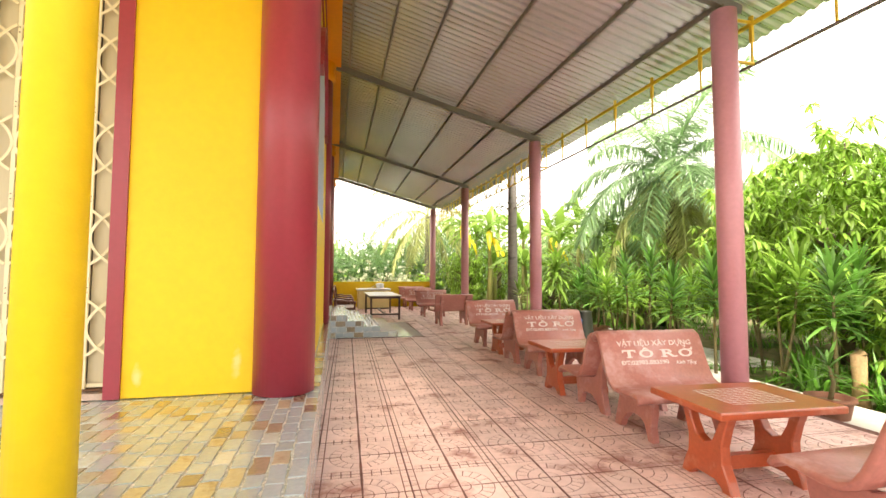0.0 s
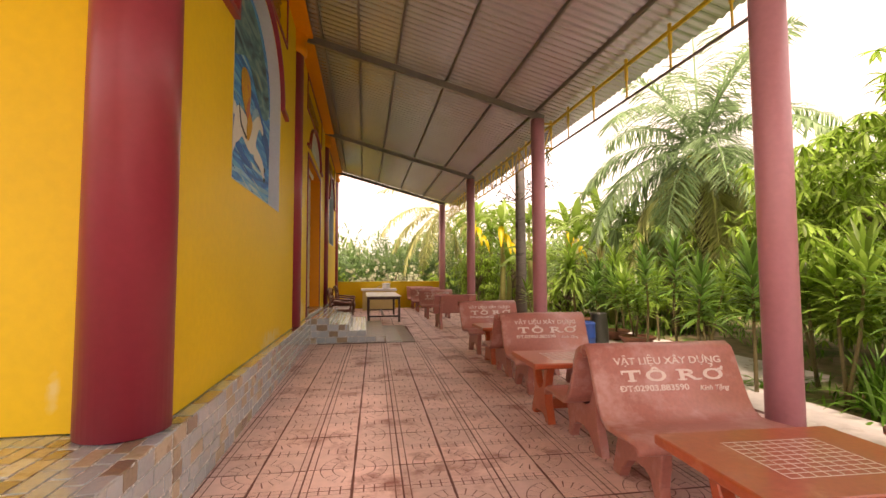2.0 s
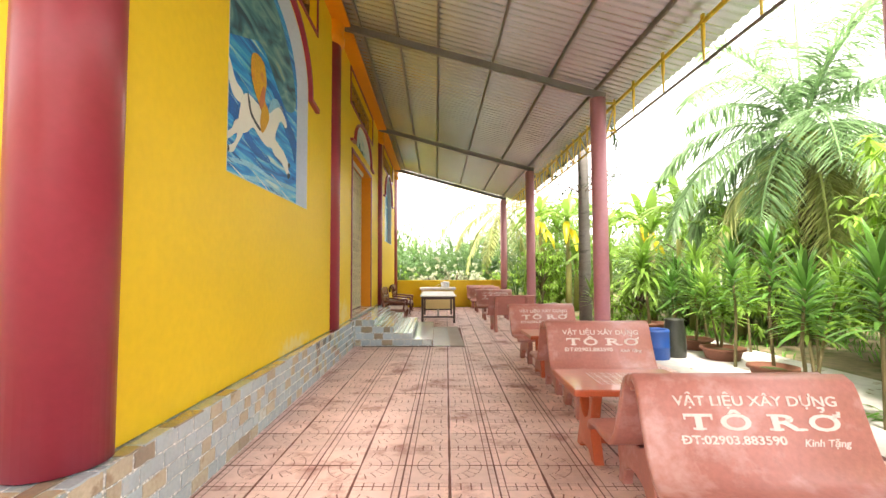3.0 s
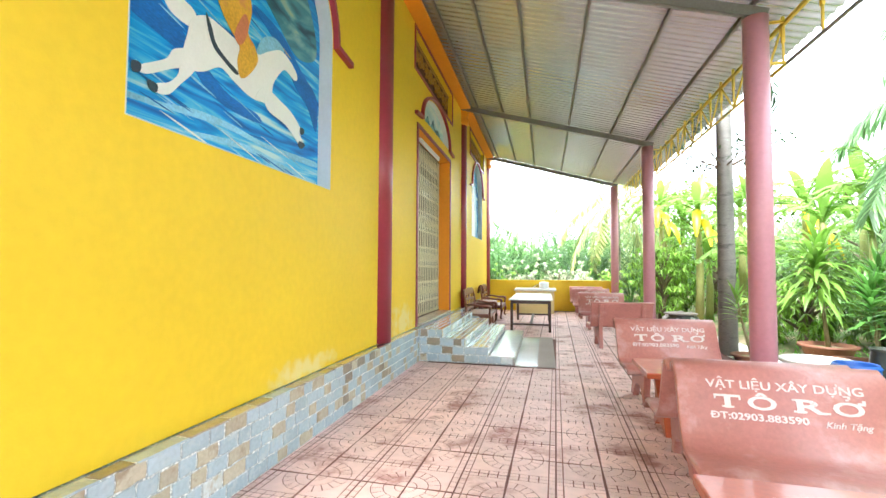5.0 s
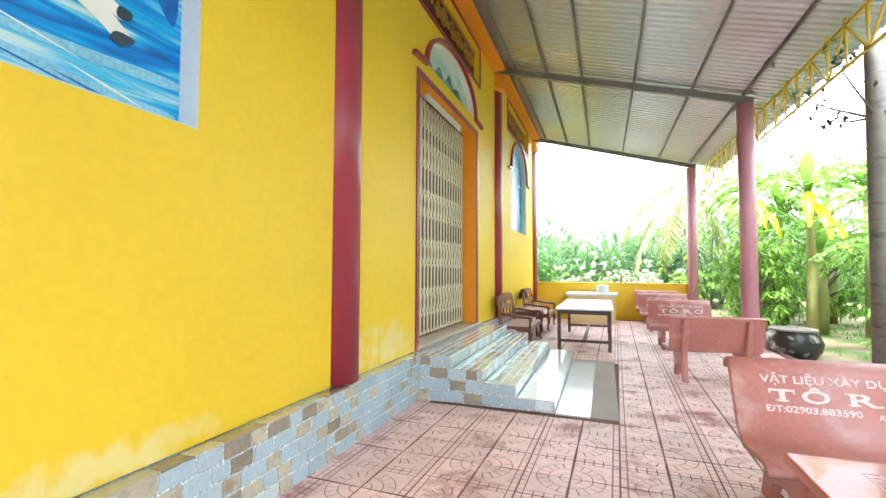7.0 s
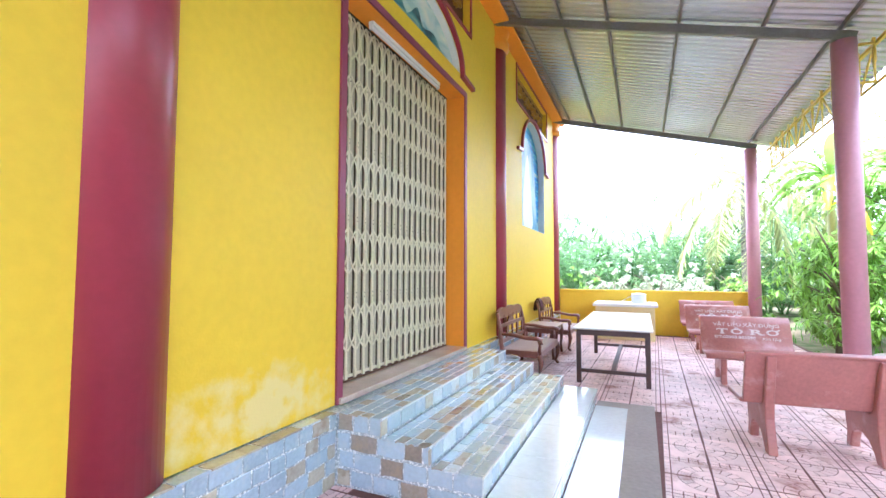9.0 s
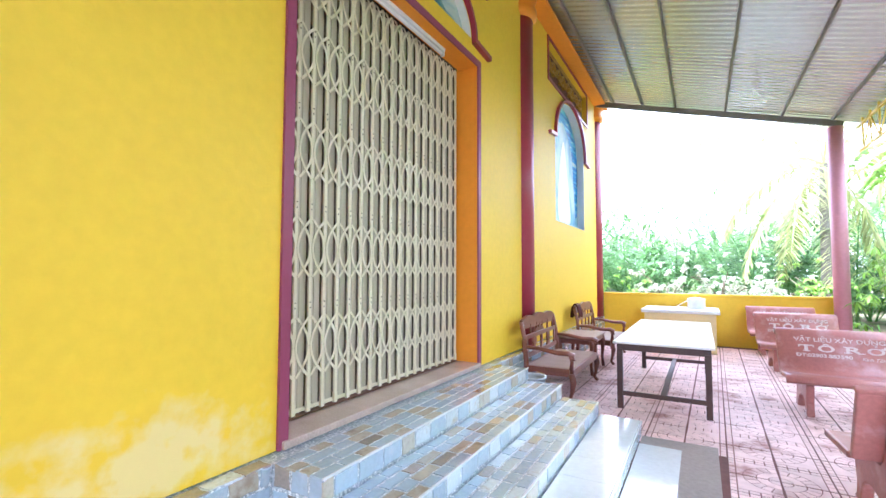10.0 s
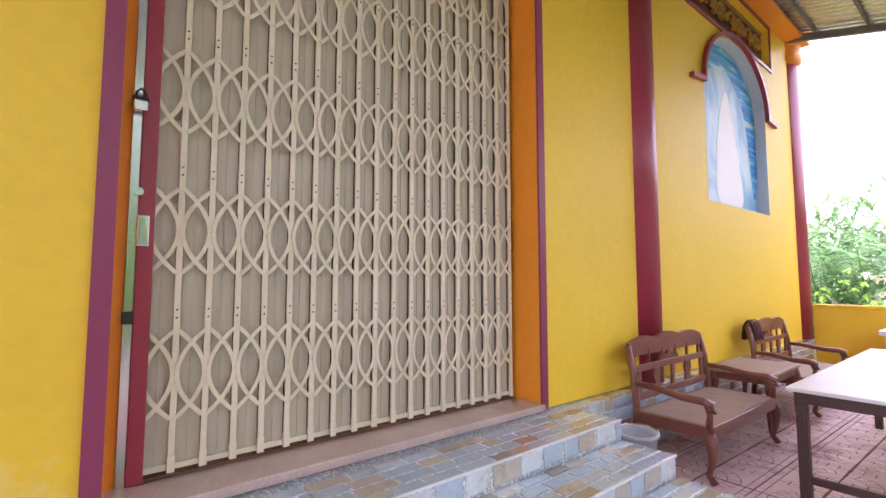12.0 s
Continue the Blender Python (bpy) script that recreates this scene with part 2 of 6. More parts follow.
def prism_y(bm, poly, y0, y1):
    a = [bm.verts.new((x, y0, z)) for x, z in poly]
    b = [bm.verts.new((x, y1, z)) for x, z in poly]
    bm.faces.new(a)
    bm.faces.new(b)
    for i in range(len(poly)):
        j = (i + 1) % len(poly)
        bm.faces.new((a[i], a[j], b[j], b[i]))


def arch(y0, y1, spring, rise, n=20):
    """Points of an arch from (y0, spring) over the crown to (y1, spring)."""
    c, h = (y0 + y1) / 2, (y1 - y0) / 2
    return [(c - h * math.cos(math.pi * i / n), spring + rise * math.sin(math.pi * i / n)) for i in range(n + 1)]


# ---------------------------------------------------------------- the temple's walls
WX, WB = 0.28, -0.22            # outer and inner face of the side wall
PLX = 0.40                      # face of the plinth
PLZ = 0.55                      # top of the plinth
FY = 4.22                       # face of the front wall
END = 21.5                      # far end of the building
TOP = 6.9
NICHES = [(5.66, 8.04, 2.39, 3.98, 0.92), (17.46, 19.76, 2.60, 4.20, 0.86)]
DOOR = (11.36, 14.12, 0.60, 4.10)
LUN = (11.62, 13.96, 4.38, 0.60)
PANELS = [(5.30, 8.45), (11.15, 14.36), (17.06, 20.15)]
PZ = (5.12, 5.82)
REC = 0.15

bm = bmesh.new()


def solid(y0, y1, z0, z1):
    box(bm, WB, WX, y0, y1, z0, z1)


def niche_bay(y0, y1, niche, panel):
    n0, n1, nz, spring, rise = niche
    a = arch(n0, n1, spring, rise)
    solid(y0, n0, PLZ, spring)
    solid(n1, y1, PLZ, spring)
    solid(n0, n1, PLZ, nz)
    box(bm, WB, WX - REC, n0, n1, nz, spring + rise)
    prism_x(bm, [(y0, PZ[0]), (y0, spring)] + a + [(y1, spring), (y1, PZ[0])], WX - REC, WX)
    solid(y0, panel[0], PZ[0], PZ[1])
    solid(panel[1], y1, PZ[0], PZ[1])
    box(bm, WB, WX - 0.12, panel[0], panel[1], PZ[0], PZ[1])
    solid(y0, y1, PZ[1], TOP)


niche_bay(FY, 9.7, NICHES[0], PANELS[0])
niche_bay(15.5, END, NICHES[1], PANELS[2])
d0, d1, dz0, dz1 = DOOR
solid(9.7, d0, PLZ, dz1)
solid(d1, 15.5, PLZ, dz1)
la = arch(LUN[0], LUN[1], LUN[2], LUN[3])
prism_x(bm, [(9.7, PZ[0]), (9.7, LUN[2])] + la + [(15.5, LUN[2]), (15.5, PZ[0])], WX - 0.10, WX)
solid(9.7, 15.5, dz1, LUN[2])
box(bm, WB, WX - 0.10, LUN[0] - 0.3, LUN[1] + 0.3, LUN[2], PZ[0])
solid(9.7, PANELS[1][0], PZ[0], PZ[1])
solid(PANELS[1][1], 15.5, PZ[0], PZ[1])
box(bm, WB, WX - 0.12, PANELS[1][0], PANELS[1][1], PZ[0], PZ[1])
solid(9.7, 15.5, PZ[1], TOP)
wall_side = structure(bm, "wall_side", M_YELLOW, "yellow painted plaster side wall of the temple", "wall")

# front wall with its gate, facing the porch
GX0, GX1 = -3.75, -1.20
bm = bmesh.new()
box(bm, GX1 + 0.0, WB, FY, FY + 0.4, PLZ, TOP)
box(bm, WB, 0.1, FY, FY + 0.02, PLZ, TOP)
box(bm, -5.2, GX0, FY, FY + 0.4, PLZ, TOP)
box(bm, GX0, GX1, FY, FY + 0.4, 4.3, TOP)
structure(bm, "wall_front", M_YELLOW, "yellow painted plaster front wall of the porch", "wall")
bm = boxed(-5.2, WB, END - 0.3, END, 0, TOP)
box(bm, -5.5, -5.2, FY, END, 0, TOP)
structure(bm, "wall_back", M_YELLOW, "plain yellow back walls of the temple", "wall")
# Low porch ceiling, unseen, added to keep skylight off the front wall.
structure(boxed(-5.5, WX - 0.005, -1.2, FY, 4.75, 4.9), "ceiling_porch", M_CREAM, "cream porch ceiling, added out of view to shade the front wall", "ceiling")
structure(boxed(-5.5, WX, FY, END, TOP, TOP + 0.15), "ceiling", M_CREAM, "plain slab over the temple and its porch", "ceiling")


def pilaster(name, x, y, r, z0, z1, material, label):
    bm = bmesh.new()
    lathe(bm, [(r, z0), (r, z1)], 40, (x, y, 0))
    ob = finish(bm, name, material, smooth=True)
    for p in ob.data.polygons:
        p.use_smooth = len(p.vertices) == 4
    return tagged(ob, label, "pilaster", "wall pilasters", "structure")


for x, y, r in ((0.10, FY + 0.02, 0.25), (0.12, 9.665, 0.27), (0.12, 15.85, 0.27), (0.12, 21.32, 0.27)):
    pilaster("pilaster", x, y, r, PLZ, 5.52, M_MAROON, "round maroon gloss-painted pilaster set in the wall")
    bm = bmesh.new()
    lathe(bm, [(r - 0.008, 5.52), (0.33, 5.58), (0.33, 5.68), (0.29, 5.74), (0.36, 5.95), (0.36, 6.6)], 32, (x, y, 0))
    tagged(finish(bm, "capital", M_ORANGE, smooth=True), "orange moulded capital above a maroon pilaster", "capital", "capitals", "structure")


def trim_band(name, poly, x0, x1, material, label):
    bm = bmesh.new()
    prism_x(bm, poly, x0, x1)
    return structure(bm, name, material, label, "trim")


def ring_strip(inner, outer):
    return inner + outer[::-1]


def hood(y0, y1, spring, rise, w=0.05, foot=0.40, drop=0.10):
    """The raised hood mould over an arch, with its turned-out feet."""
    inner = arch(y0 - 0.02, y1 + 0.02, spring, rise + 0.02, 24)
    outer = arch(y0 - 0.02 - w, y1 + 0.02 + w, spring, rise + 0.02 + w, 24)
    bm = bmesh.new()
    for i in range(24):
        prism_x(bm, [inner[i], inner[i + 1], outer[i + 1], outer[i]], WX, WX + 0.06)
    for s, y in ((-1, y0 - 0.02), (1, y1 + 0.02)):
        prism_x(bm, [(y, spring), (y + s * foot, spring - drop + 0.06), (y + s * foot, spring - drop), (y, spring - 0.06)], WX, WX + 0.06)
    structure(bm, "trim_hood", M_MAROON, "maroon hood moulding over the arch with turned-out feet", "trim")


for n0, n1, nz, spring, rise in NICHES:
    hood(n0, n1, spring, rise)
hood(LUN[0], LUN[1], LUN[2], LUN[3], foot=0.45)
# maroon lines round the carved panels
for p0, p1 in PANELS:
    bm = bmesh.new()
    w = 0.05
    box(bm, WX, WX + 0.02, p0 - w, p1 + w, PZ[0] - w, PZ[0])
    box(bm, WX, WX + 0.02, p0 - w, p1 + w, PZ[1], PZ[1] + w)
    box(bm, WX, WX + 0.02, p0 - w, p0, PZ[0], PZ[1])
    box(bm, WX, WX + 0.02, p1, p1 + w, PZ[0], PZ[1])
    structure(bm, "trim_panel", M_MAROON, "maroon border round the carved wall panel", "trim")
# cornice under the roof
structure(boxed(WX, WX + 0.27, FY, END, 5.885, 5.945, 0.008), "trim_cornice", M_ORANGE, "orange cornice along the top of the wall", "trim")

# plinth
bm = boxed(-5.5, PLX - 0.012, FY - 3.4, END + 0.1, 0.0, PLZ - 0.012)
structure(bm, "plinth", M_STONEJOINT, "raised plinth and porch base under the temple", "plinth")

# ---------------------------------------------------------------- yard floor
FX0, FX1, FY0, FY1 = PLX - 0.02, 5.75, -6.0, 21.45
structure(boxed(FX0, FX1, FY0, FY1, -0.12, -0.008), "floor", M_GROUT, "red tiled verandah floor with dark joints", "floor")
structure(boxed(-300, 300, -300, 300, -0.5, -0.14), "ground", M_EARTH, "earth and grass of the garden", "ground")
structure(boxed(FX1 + 0.95, 8.4, 6.9, 12.6, -0.2, -0.054), "pavement_pots", M_PATH, "pale concrete ground under the potted shrubs", "path")
structure(boxed(FX1, FX1 + 0.95, FY0, 16.0, -0.2, -0.05), "pavement", M_PATH, "pale concrete path beside the verandah", "path")

# parapet at the far end
bm = boxed(WX + 0.1, 5.0, 21.44, 21.58, -0.1, 1.10)
structure(bm, "wall_parapet", M_YELLOW, "low yellow parapet wall closing the verandah", "parapet")
structure(boxed(WX + 0.1, 5.0, 21.41, 21.61, 1.10, 1.16, 0.01), "trim_coping", M_YELLOW, "yellow coping on the parapet", "trim")

# ---------------------------------------------------------------- lean-to roof
RX0, RX1, RY0, RY1 = 0.28, 5.80, -6.0, 21.35
Z_IN, Z_COL = 6.06, 4.78
SLOPE = (Z_COL - Z_IN) / (5.0 - 0.28)


def rz(x):
    return Z_IN + SLOPE * (x - 0.28)


def roof_mesh():
    """The corrugated sheet: waves that run down the slope."""
    pitch, amp, per = 0.150, 0.012, 10
    ny = int((RY1 - RY0) / pitch * per)
    ys = np.linspace(RY0, RY1, ny + 1)
    zs = amp * np.clip(1.5 * np.sin(2 * np.pi * (ys - RY0) / pitch), -1, 1)
    xs = [RX0, RX1]
    verts, faces = [], []
    for x in xs:
        verts += [(x, float(y), rz(x) + 0.03 + float(z)) for y, z in zip(ys, zs)]
    n = ny + 1
    faces = [(i, i + 1, n + i + 1, n + i) for i in range(ny)]
    me = bpy.data.meshes.new("roof_sheet")
    me.from_pydata(verts, [], faces)
    me.materials.append(M_ROOF)
    ob = new("roof_sheet", me)
    so = ob.modifiers.new("thick", "SOLIDIFY")
    so.thickness, so.offset = 0.004, 1
    return ob


tagged(roof_mesh(), "grey corrugated metal sheets of the lean-to roof", "roof", kind="structure")
for x in (0.72, 1.40, 2.11, 3.10, 4.12, 4.95):
    bm = bmesh.new()
    box(bm, x - 0.018, x + 0.018, RY0, RY1, rz(x) - 0.045, rz(x) + 0.016)
    tagged(finish(bm, "purlin", M_RUSTY), "dark steel purlin under the roof sheets", "purlin", "purlins", "structure")
BAYS = (4.35, 9.70, 15.55, 21.05)
for y in (-1.2,) + BAYS:
    bm = bmesh.new()
    vs = bar(bm, (0.28, y, rz(0.28) - 0.11), (5.1, y, rz(5.1) - 0.11), 0.07, 0.12)
    tagged(finish(bm, "rafter", M_STEEL), "grey steel rafter across the verandah", "rafter", "rafters", "structure")

# round columns
for y in (-1.2,) + BAYS:
    CX = 4.87 if y == BAYS[0] else 4.97
    col = thing("column", "round pink painted concrete column carrying the roof", "column", "verandah columns", pose(CX, y, 0))
    bm = bmesh.new()
    lathe(bm, [(0.135, -0.06), (0.135, 4.60)], 32)
    sh = part("shaft", bm, M_PINK, col, smooth=True)
    for p in sh.data.polygons:
        p.use_smooth = len(p.vertices) == 4
    bm = bmesh.new()
    box(bm, -0.05, 0.05, -0.06, 0.06, 4.60, rz(CX) - 0.17 + 0.02)
    part("bracket", bm, M_STEEL, col)

# eaves truss between the columns
TX = 5.30
for i, (ya, yb) in enumerate(zip((-1.2,) + BAYS[:-1], BAYS)):
    tr = thing("eaves_truss", "yellow painted steel truss along the eaves", "truss", "eaves trusses", pose(TX, ya, 0))
    L = yb - ya
    zt, zb = 4.53, 4.03
    bm = bmesh.new()
    bar(bm, (0, 0, zt), (0, L, zt), 0.04)
    part("top_chord", bm, M_TRUSS, tr)
    bm = bmesh.new()
    bar(bm, (0, 0, zb), (0, L, zb), 0.028)
    part("bottom_chord", bm, M_RUSTY if i < 2 else M_TRUSS, tr)
    n = 12
    for z in (zt, zb):
        bm = bmesh.new()
        bar(bm, (-0.33, 0, z), (-0.02, 0, z), 0.028)
        part("bracket_arm", bm, M_TRUSS, tr)
    ys = [0.03] + [0.81 + 0.96 * k for k in range(5)] if i < 2 else [L * k / n + 0.09 for k in range(n)]
    for k, y in enumerate(ys):
        bm = bmesh.new()
        bar(bm, (0, y, zb), (0, y, zt - 0.22), 0.02, up=(1, 0, 0))
        bar(bm, (0, y, zt - 0.22), (0, y, zt + 0.10), 0.042, 0.03, up=(1, 0, 0))
        part("web_post", bm, M_TRUSS, tr)
        if i >= 2 and k < n - 1:
            bm = bmesh.new()
            q = (zb, zt) if k % 2 else (zt, zb)
            bar(bm, (0, y, q[0]), (0, y + L / n, q[1]), 0.02, up=(1, 0, 0))
            part("diagonal", bm, M_TRUSS, tr)

# ---------------------------------------------------------------- steps at the side door
SY0, SY1 = 11.16, 14.42
TREADS = [(PLX, 0.80, 0.55), (0.80, 1.19, 0.41), (1.19, 1.58, 0.275), (1.58, 2.00, 0.14), (2.00, 2.36, 0.012)]
steps = thing("door_steps", "side-door steps clad in glossy blue-grey and ochre stone tiles", "steps", at=pose(0, 0, 0))
for i, (x0, x1, z) in enumerate(TREADS[:4]):
    part("step_core", boxed(x0 - 0.02 if i == 0 else x0, x1 - 0.012, SY0 + 0.012, SY1 - 0.012, 0, z - 0.012), M_STONEJOINT, steps)
part("slab", boxed(2.0, 2.36, SY0, SY1 - 0.3, -0.006, 0.012), M_STEPWHITE, steps, "pale tiled slab at the foot")
bm = boxed(2.36, 2.65, SY0, SY1 - 0.04, -0.006, 0.004)
box(bm, 2.0, 2.36, SY1 - 0.30, SY1 - 0.04, -0.006, 0.004)
structure(bm, "floor_patch", M_CEMENT, "bare cement strip beside the steps", "floor")

# ---------------------------------------------------------------- terrazzo benches and tables
def bench_profile():
    """Centre line of the seat and back, from the front lip to the rolled top: (depth, height)."""
    pts = [(-0.02, 0.385), (0.0, 0.42), (0.05, 0.445), (0.16, 0.44), (0.28, 0.425), (0.38, 0.425), (0.455, 0.46), (0.51, 0.54), (0.555, 0.64), (0.60, 0.75), (0.635, 0.84), (0.665, 0.895), (0.71, 0.92), (0.755, 0.905), (0.775, 0.865)]
    return pts


def bench_mesh(width, th=0.05):
    bm = bmesh.new()
    pts = [Vector((p[0], p[1])) for p in bench_profile()]
    up, dn = [], []
    for i, p in enumerate(pts):
        d = (pts[min(i + 1, len(pts) - 1)] - pts[max(i - 1, 0)]).normalized()
        nrm = Vector((-d.y, d.x))
        up.append(p + nrm * th / 2)
        dn.append(p - nrm * th / 2)
    loop = up + dn[::-1]
    ins = 0.012
    secs = []
    for x, k in ((-width / 2, 0.6), (-width / 2 + ins, 1.0), (width / 2 - ins, 1.0), (width / 2, 0.6)):
        row = []
        for i, q in enumerate(loop):
            c = pts[i] if i < len(pts) else pts[2 * len(pts) - 1 - i]
            v = c + (q - c) * k
            row.append(bm.verts.new((x, v.x, v.y)))
        secs.append(row)
    n = len(loop)
    for a, b in zip(secs, secs[1:]):
        for i in range(n):
            bm.faces.new((a[i], a[(i + 1) % n], b[(i + 1) % n], b[i]))
    bm.faces.new(secs[0])
    bm.faces.new(secs[-1])
    return bm


def leg_frame(x, poly_out, arch_c, arch_r, th=0.075):
    """A cast leg slab in the (depth, height) plane with an arch cut from its foot."""
    bm = bmesh.new()
    a = [bm.verts.new((x - th / 2, y, z)) for y, z in poly_out]
    f = bm.faces.new(a)
    r = bmesh.ops.extrude_face_region(bm, geom=[f])
    bmesh.ops.translate(bm, vec=(th, 0, 0), verts=[v for v in r["geom"] if isinstance(v, bmesh.types.BMVert)])
    es = [e for e in bm.edges if len(e.link_faces) == 2 and e.calc_face_angle(0) > 0.9]
    bmesh.ops.bevel(bm, geom=es, offset=0.008, segments=1, affect="EDGES")
    return bm


BENCH_LEG = [(0.06, 0.0), (0.14, 0.0), (0.155, 0.07), (0.19, 0.15), (0.25, 0.19), (0.36, 0.195), (0.46, 0.16), (0.54, 0.08), (0.58, 0.0), (0.69, 0.0), (0.64, 0.16), (0.60, 0.3),
             (0.605, 0.45), (0.645, 0.60), (0.69, 0.74), (0.735, 0.85), (0.69, 0.845), (0.635, 0.74), (0.59, 0.64), (0.535, 0.53), (0.48, 0.42), (0.42, 0.395), (0.12, 0.40), (0.05, 0.40), (0.06, 0.26), (0.085, 0.14)]


PLAIN_LEG = [(0.06, 0.0), (0.14, 0.0), (0.155, 0.07), (0.19, 0.15), (0.25, 0.19), (0.36, 0.195), (0.46, 0.16), (0.54, 0.08), (0.58, 0.0), (0.68, 0.0), (0.64, 0.16), (0.615, 0.3),
             (0.625, 0.45), (0.67, 0.62), (0.73, 0.88), (0.69, 0.88), (0.61, 0.66), (0.55, 0.45), (0.50, 0.40), (0.42, 0.40), (0.12, 0.40), (0.05, 0.40), (0.06, 0.26), (0.085, 0.14)]


def text_mesh(s, size, extrude=0.0025, shear=0.0, align="CENTER", bold=0.011):
    cu = bpy.data.curves.new("lettering", "FONT")
    cu.body, cu.size, cu.extrude, cu.shear, cu.align_x = s, size, extrude, shear, align
    cu.resolution_u = 3
    cu.offset = size * bold
    tmp = bpy.data.objects.new("lettering", cu)
    scene.collection.objects.link(tmp)
    dg = bpy.context.evaluated_depsgraph_get()
    me = bpy.data.meshes.new_from_object(tmp.evaluated_get(dg))
    bpy.data.objects.remove(tmp)
    bpy.data.curves.remove(cu)
    me.materials.clear()
    me.materials.append(M_LETTER)
    return me


def lay_on_back(me, v0, xoff, wide=1.0):
    """Bend flat lettering on the bench's back: x across, y up along the back from height v0."""
    pts = [Vector(p) for p in bench_profile()[6:14]]
    for v in me.vertices:
        s = v0 + v.co.y
        for a, b in zip(pts, pts[1:]):
            L = (b - a).length
            if s <= L or b is pts[-1]:
                d = (b - a) / L
                p = a + d * s
                nrm = Vector((-d.y, d.x))
                q = p + nrm * (0.025 + 0.0012 + v.co.z)
                v.co = (xoff + v.co.x * wide, q.x, q.y)
                break
            s -= L
    return me


def serif_word(word, size, bold):
    """The large heading: broad capitals, with slab serifs on the stems of T and R."""
    cap, x, gap = size * 0.70, 0.0, 0.04
    bm = bmesh.new()

    def bar_at(x0, x1, y0, y1):
        box(bm, x0, x1, y0, y1, -0.0025, 0.0033)

    for ch in word:
        if ch == " ":
            x += 0.075
            continue
        me = text_mesh("O" if ch == "Ở" else ch, size, bold=bold)
        xs = [v.co.x for v in me.vertices]
        lo, w = min(xs), 0.165 if ch in "TR" else 0.175
        k = w / (max(xs) - lo)
        for v in me.vertices:
            v.co.x = x + (v.co.x - lo) * k
        bm.from_mesh(me)
        bpy.data.meshes.remove(me)
        t = 0.011
        if ch == "T":
            bar_at(x + w * 0.28, x + w * 0.72, 0.0, t)
            bar_at(x, x + t, cap - 0.030, cap - 0.004)
            bar_at(x + w - t, x + w, cap - 0.030, cap - 0.004)
        if ch == "R":
            bar_at(x - 0.022, x + 0.055, 0.0, t)
            bar_at(x - 0.022, x + 0.03, cap - t, cap)
            bar_at(x + w - 0.045, x + w + 0.022, 0.0, t)
        if ch == "Ở":
            bar_at(x + w - 0.030, x + w + 0.010, cap - 0.014, cap + 0.002)
            bar_at(x + w - 0.004, x + w + 0.014, cap - 0.002, cap + 0.016)
            bar_at(x + w * 0.40, x + w * 0.62, cap + 0.030, cap + 0.038)
            bar_at(x + w * 0.54, x + w * 0.62, cap + 0.018, cap + 0.030)
            bar_at(x + w * 0.46, x + w * 0.56, cap + 0.010, cap + 0.018)
        x += w + gap
    for v in bm.verts:
        v.co.x -= (x - gap) / 2
    me = bpy.data.meshes.new("lettering")
    bm.to_mesh(me)
    bm.free()
    me.materials.clear()
    me.materials.append(M_LETTER)
    me.polygons.foreach_set("material_index", [0] * len(me.polygons))
    return me


BW = 1.18
bench = thing("terrazzo_bench", "terracotta terrazzo bench with rolled back and white lettering", "bench", "terrazzo benches", pose(3.73, 3.68, 0, 0, 0, -3))
part("seat_and_back", bench_mesh(BW), M_BENCH, bench, smooth=True)
for x in (-0.36, 0.36):
    part("leg", leg_frame(x, BENCH_LEG, 0, 0), M_BENCH, bench)
LINES = [("VẬT LIỆU XÂY DỰNG", 0.072, 0.368, 0.02, 0.86, 0.0, 0.014), ("TÔ RỞ", 0.115, 0.245, 0.03, 0.82, 0.0, 0.022),
         ("ÐT:02903.883590", 0.060, 0.175, -0.135, 0.54, 0.0, 0.02), ("Kinh Tặng", 0.050, 0.168, 0.33, 0.24, 0.35, 0.012)]
for txt, size, v0, xo, width, shear, bold in LINES:
    me = serif_word(txt, size, bold) if txt == "TÔ RỞ" else text_mesh(txt, size, shear=shear, bold=bold)
    xs = [v.co.x for v in me.vertices]
    ob = new("lettering", lay_on_back(me, v0, xo, width / (max(xs) - min(xs))))
    ob.parent = bench
    ob["label"] = "white painted lettering"

unmarked = thing("terrazzo_bench", "terracotta terrazzo bench with a plain rolled back", "bench", "terrazzo benches", pose(3.80, 5.27, -0.035, 0, 0, 180))
part("seat_and_back", bench_mesh(BW), M_BENCH, unmarked, smooth=True)
for x in (-0.36, 0.36):
    part("leg", leg_frame(x, BENCH_LEG, 0, 0), M_BENCH, unmarked)

slab_bench = thing("terrazzo_bench", "terracotta terrazzo bench with a flat slab back on leaning posts", "bench", "terrazzo benches", pose(3.93, 13.90, 0, 0, 0, 184))
part("seat", boxed(-BW / 2, BW / 2, -0.02, 0.46, 0.40, 0.45, 0.014), M_BENCH, slab_bench)
tilt = Matrix.Translation((0, 0.52, 0.43)) @ Matrix.Rotation(radians(-17), 4, "X")
bm = boxed(-BW / 2, BW / 2, -0.022, 0.022, 0.0, 0.48, 0.010)
bmesh.ops.transform(bm, matrix=tilt, verts=bm.verts[:])
back = part("backrest", bm, M_BENCH, slab_bench)
bm = boxed(-BW / 2 - 0.01, BW / 2 + 0.01, -0.034, 0.034, 0.48, 0.51, 0.010)
bmesh.ops.transform(bm, matrix=tilt, verts=bm.verts[:])
part("top_rail", bm, M_BENCH, back)
for x in (-0.40, 0.40):
    part("leg", leg_frame(x, PLAIN_LEG, 0, 0, 0.075), M_BENCH, slab_bench)

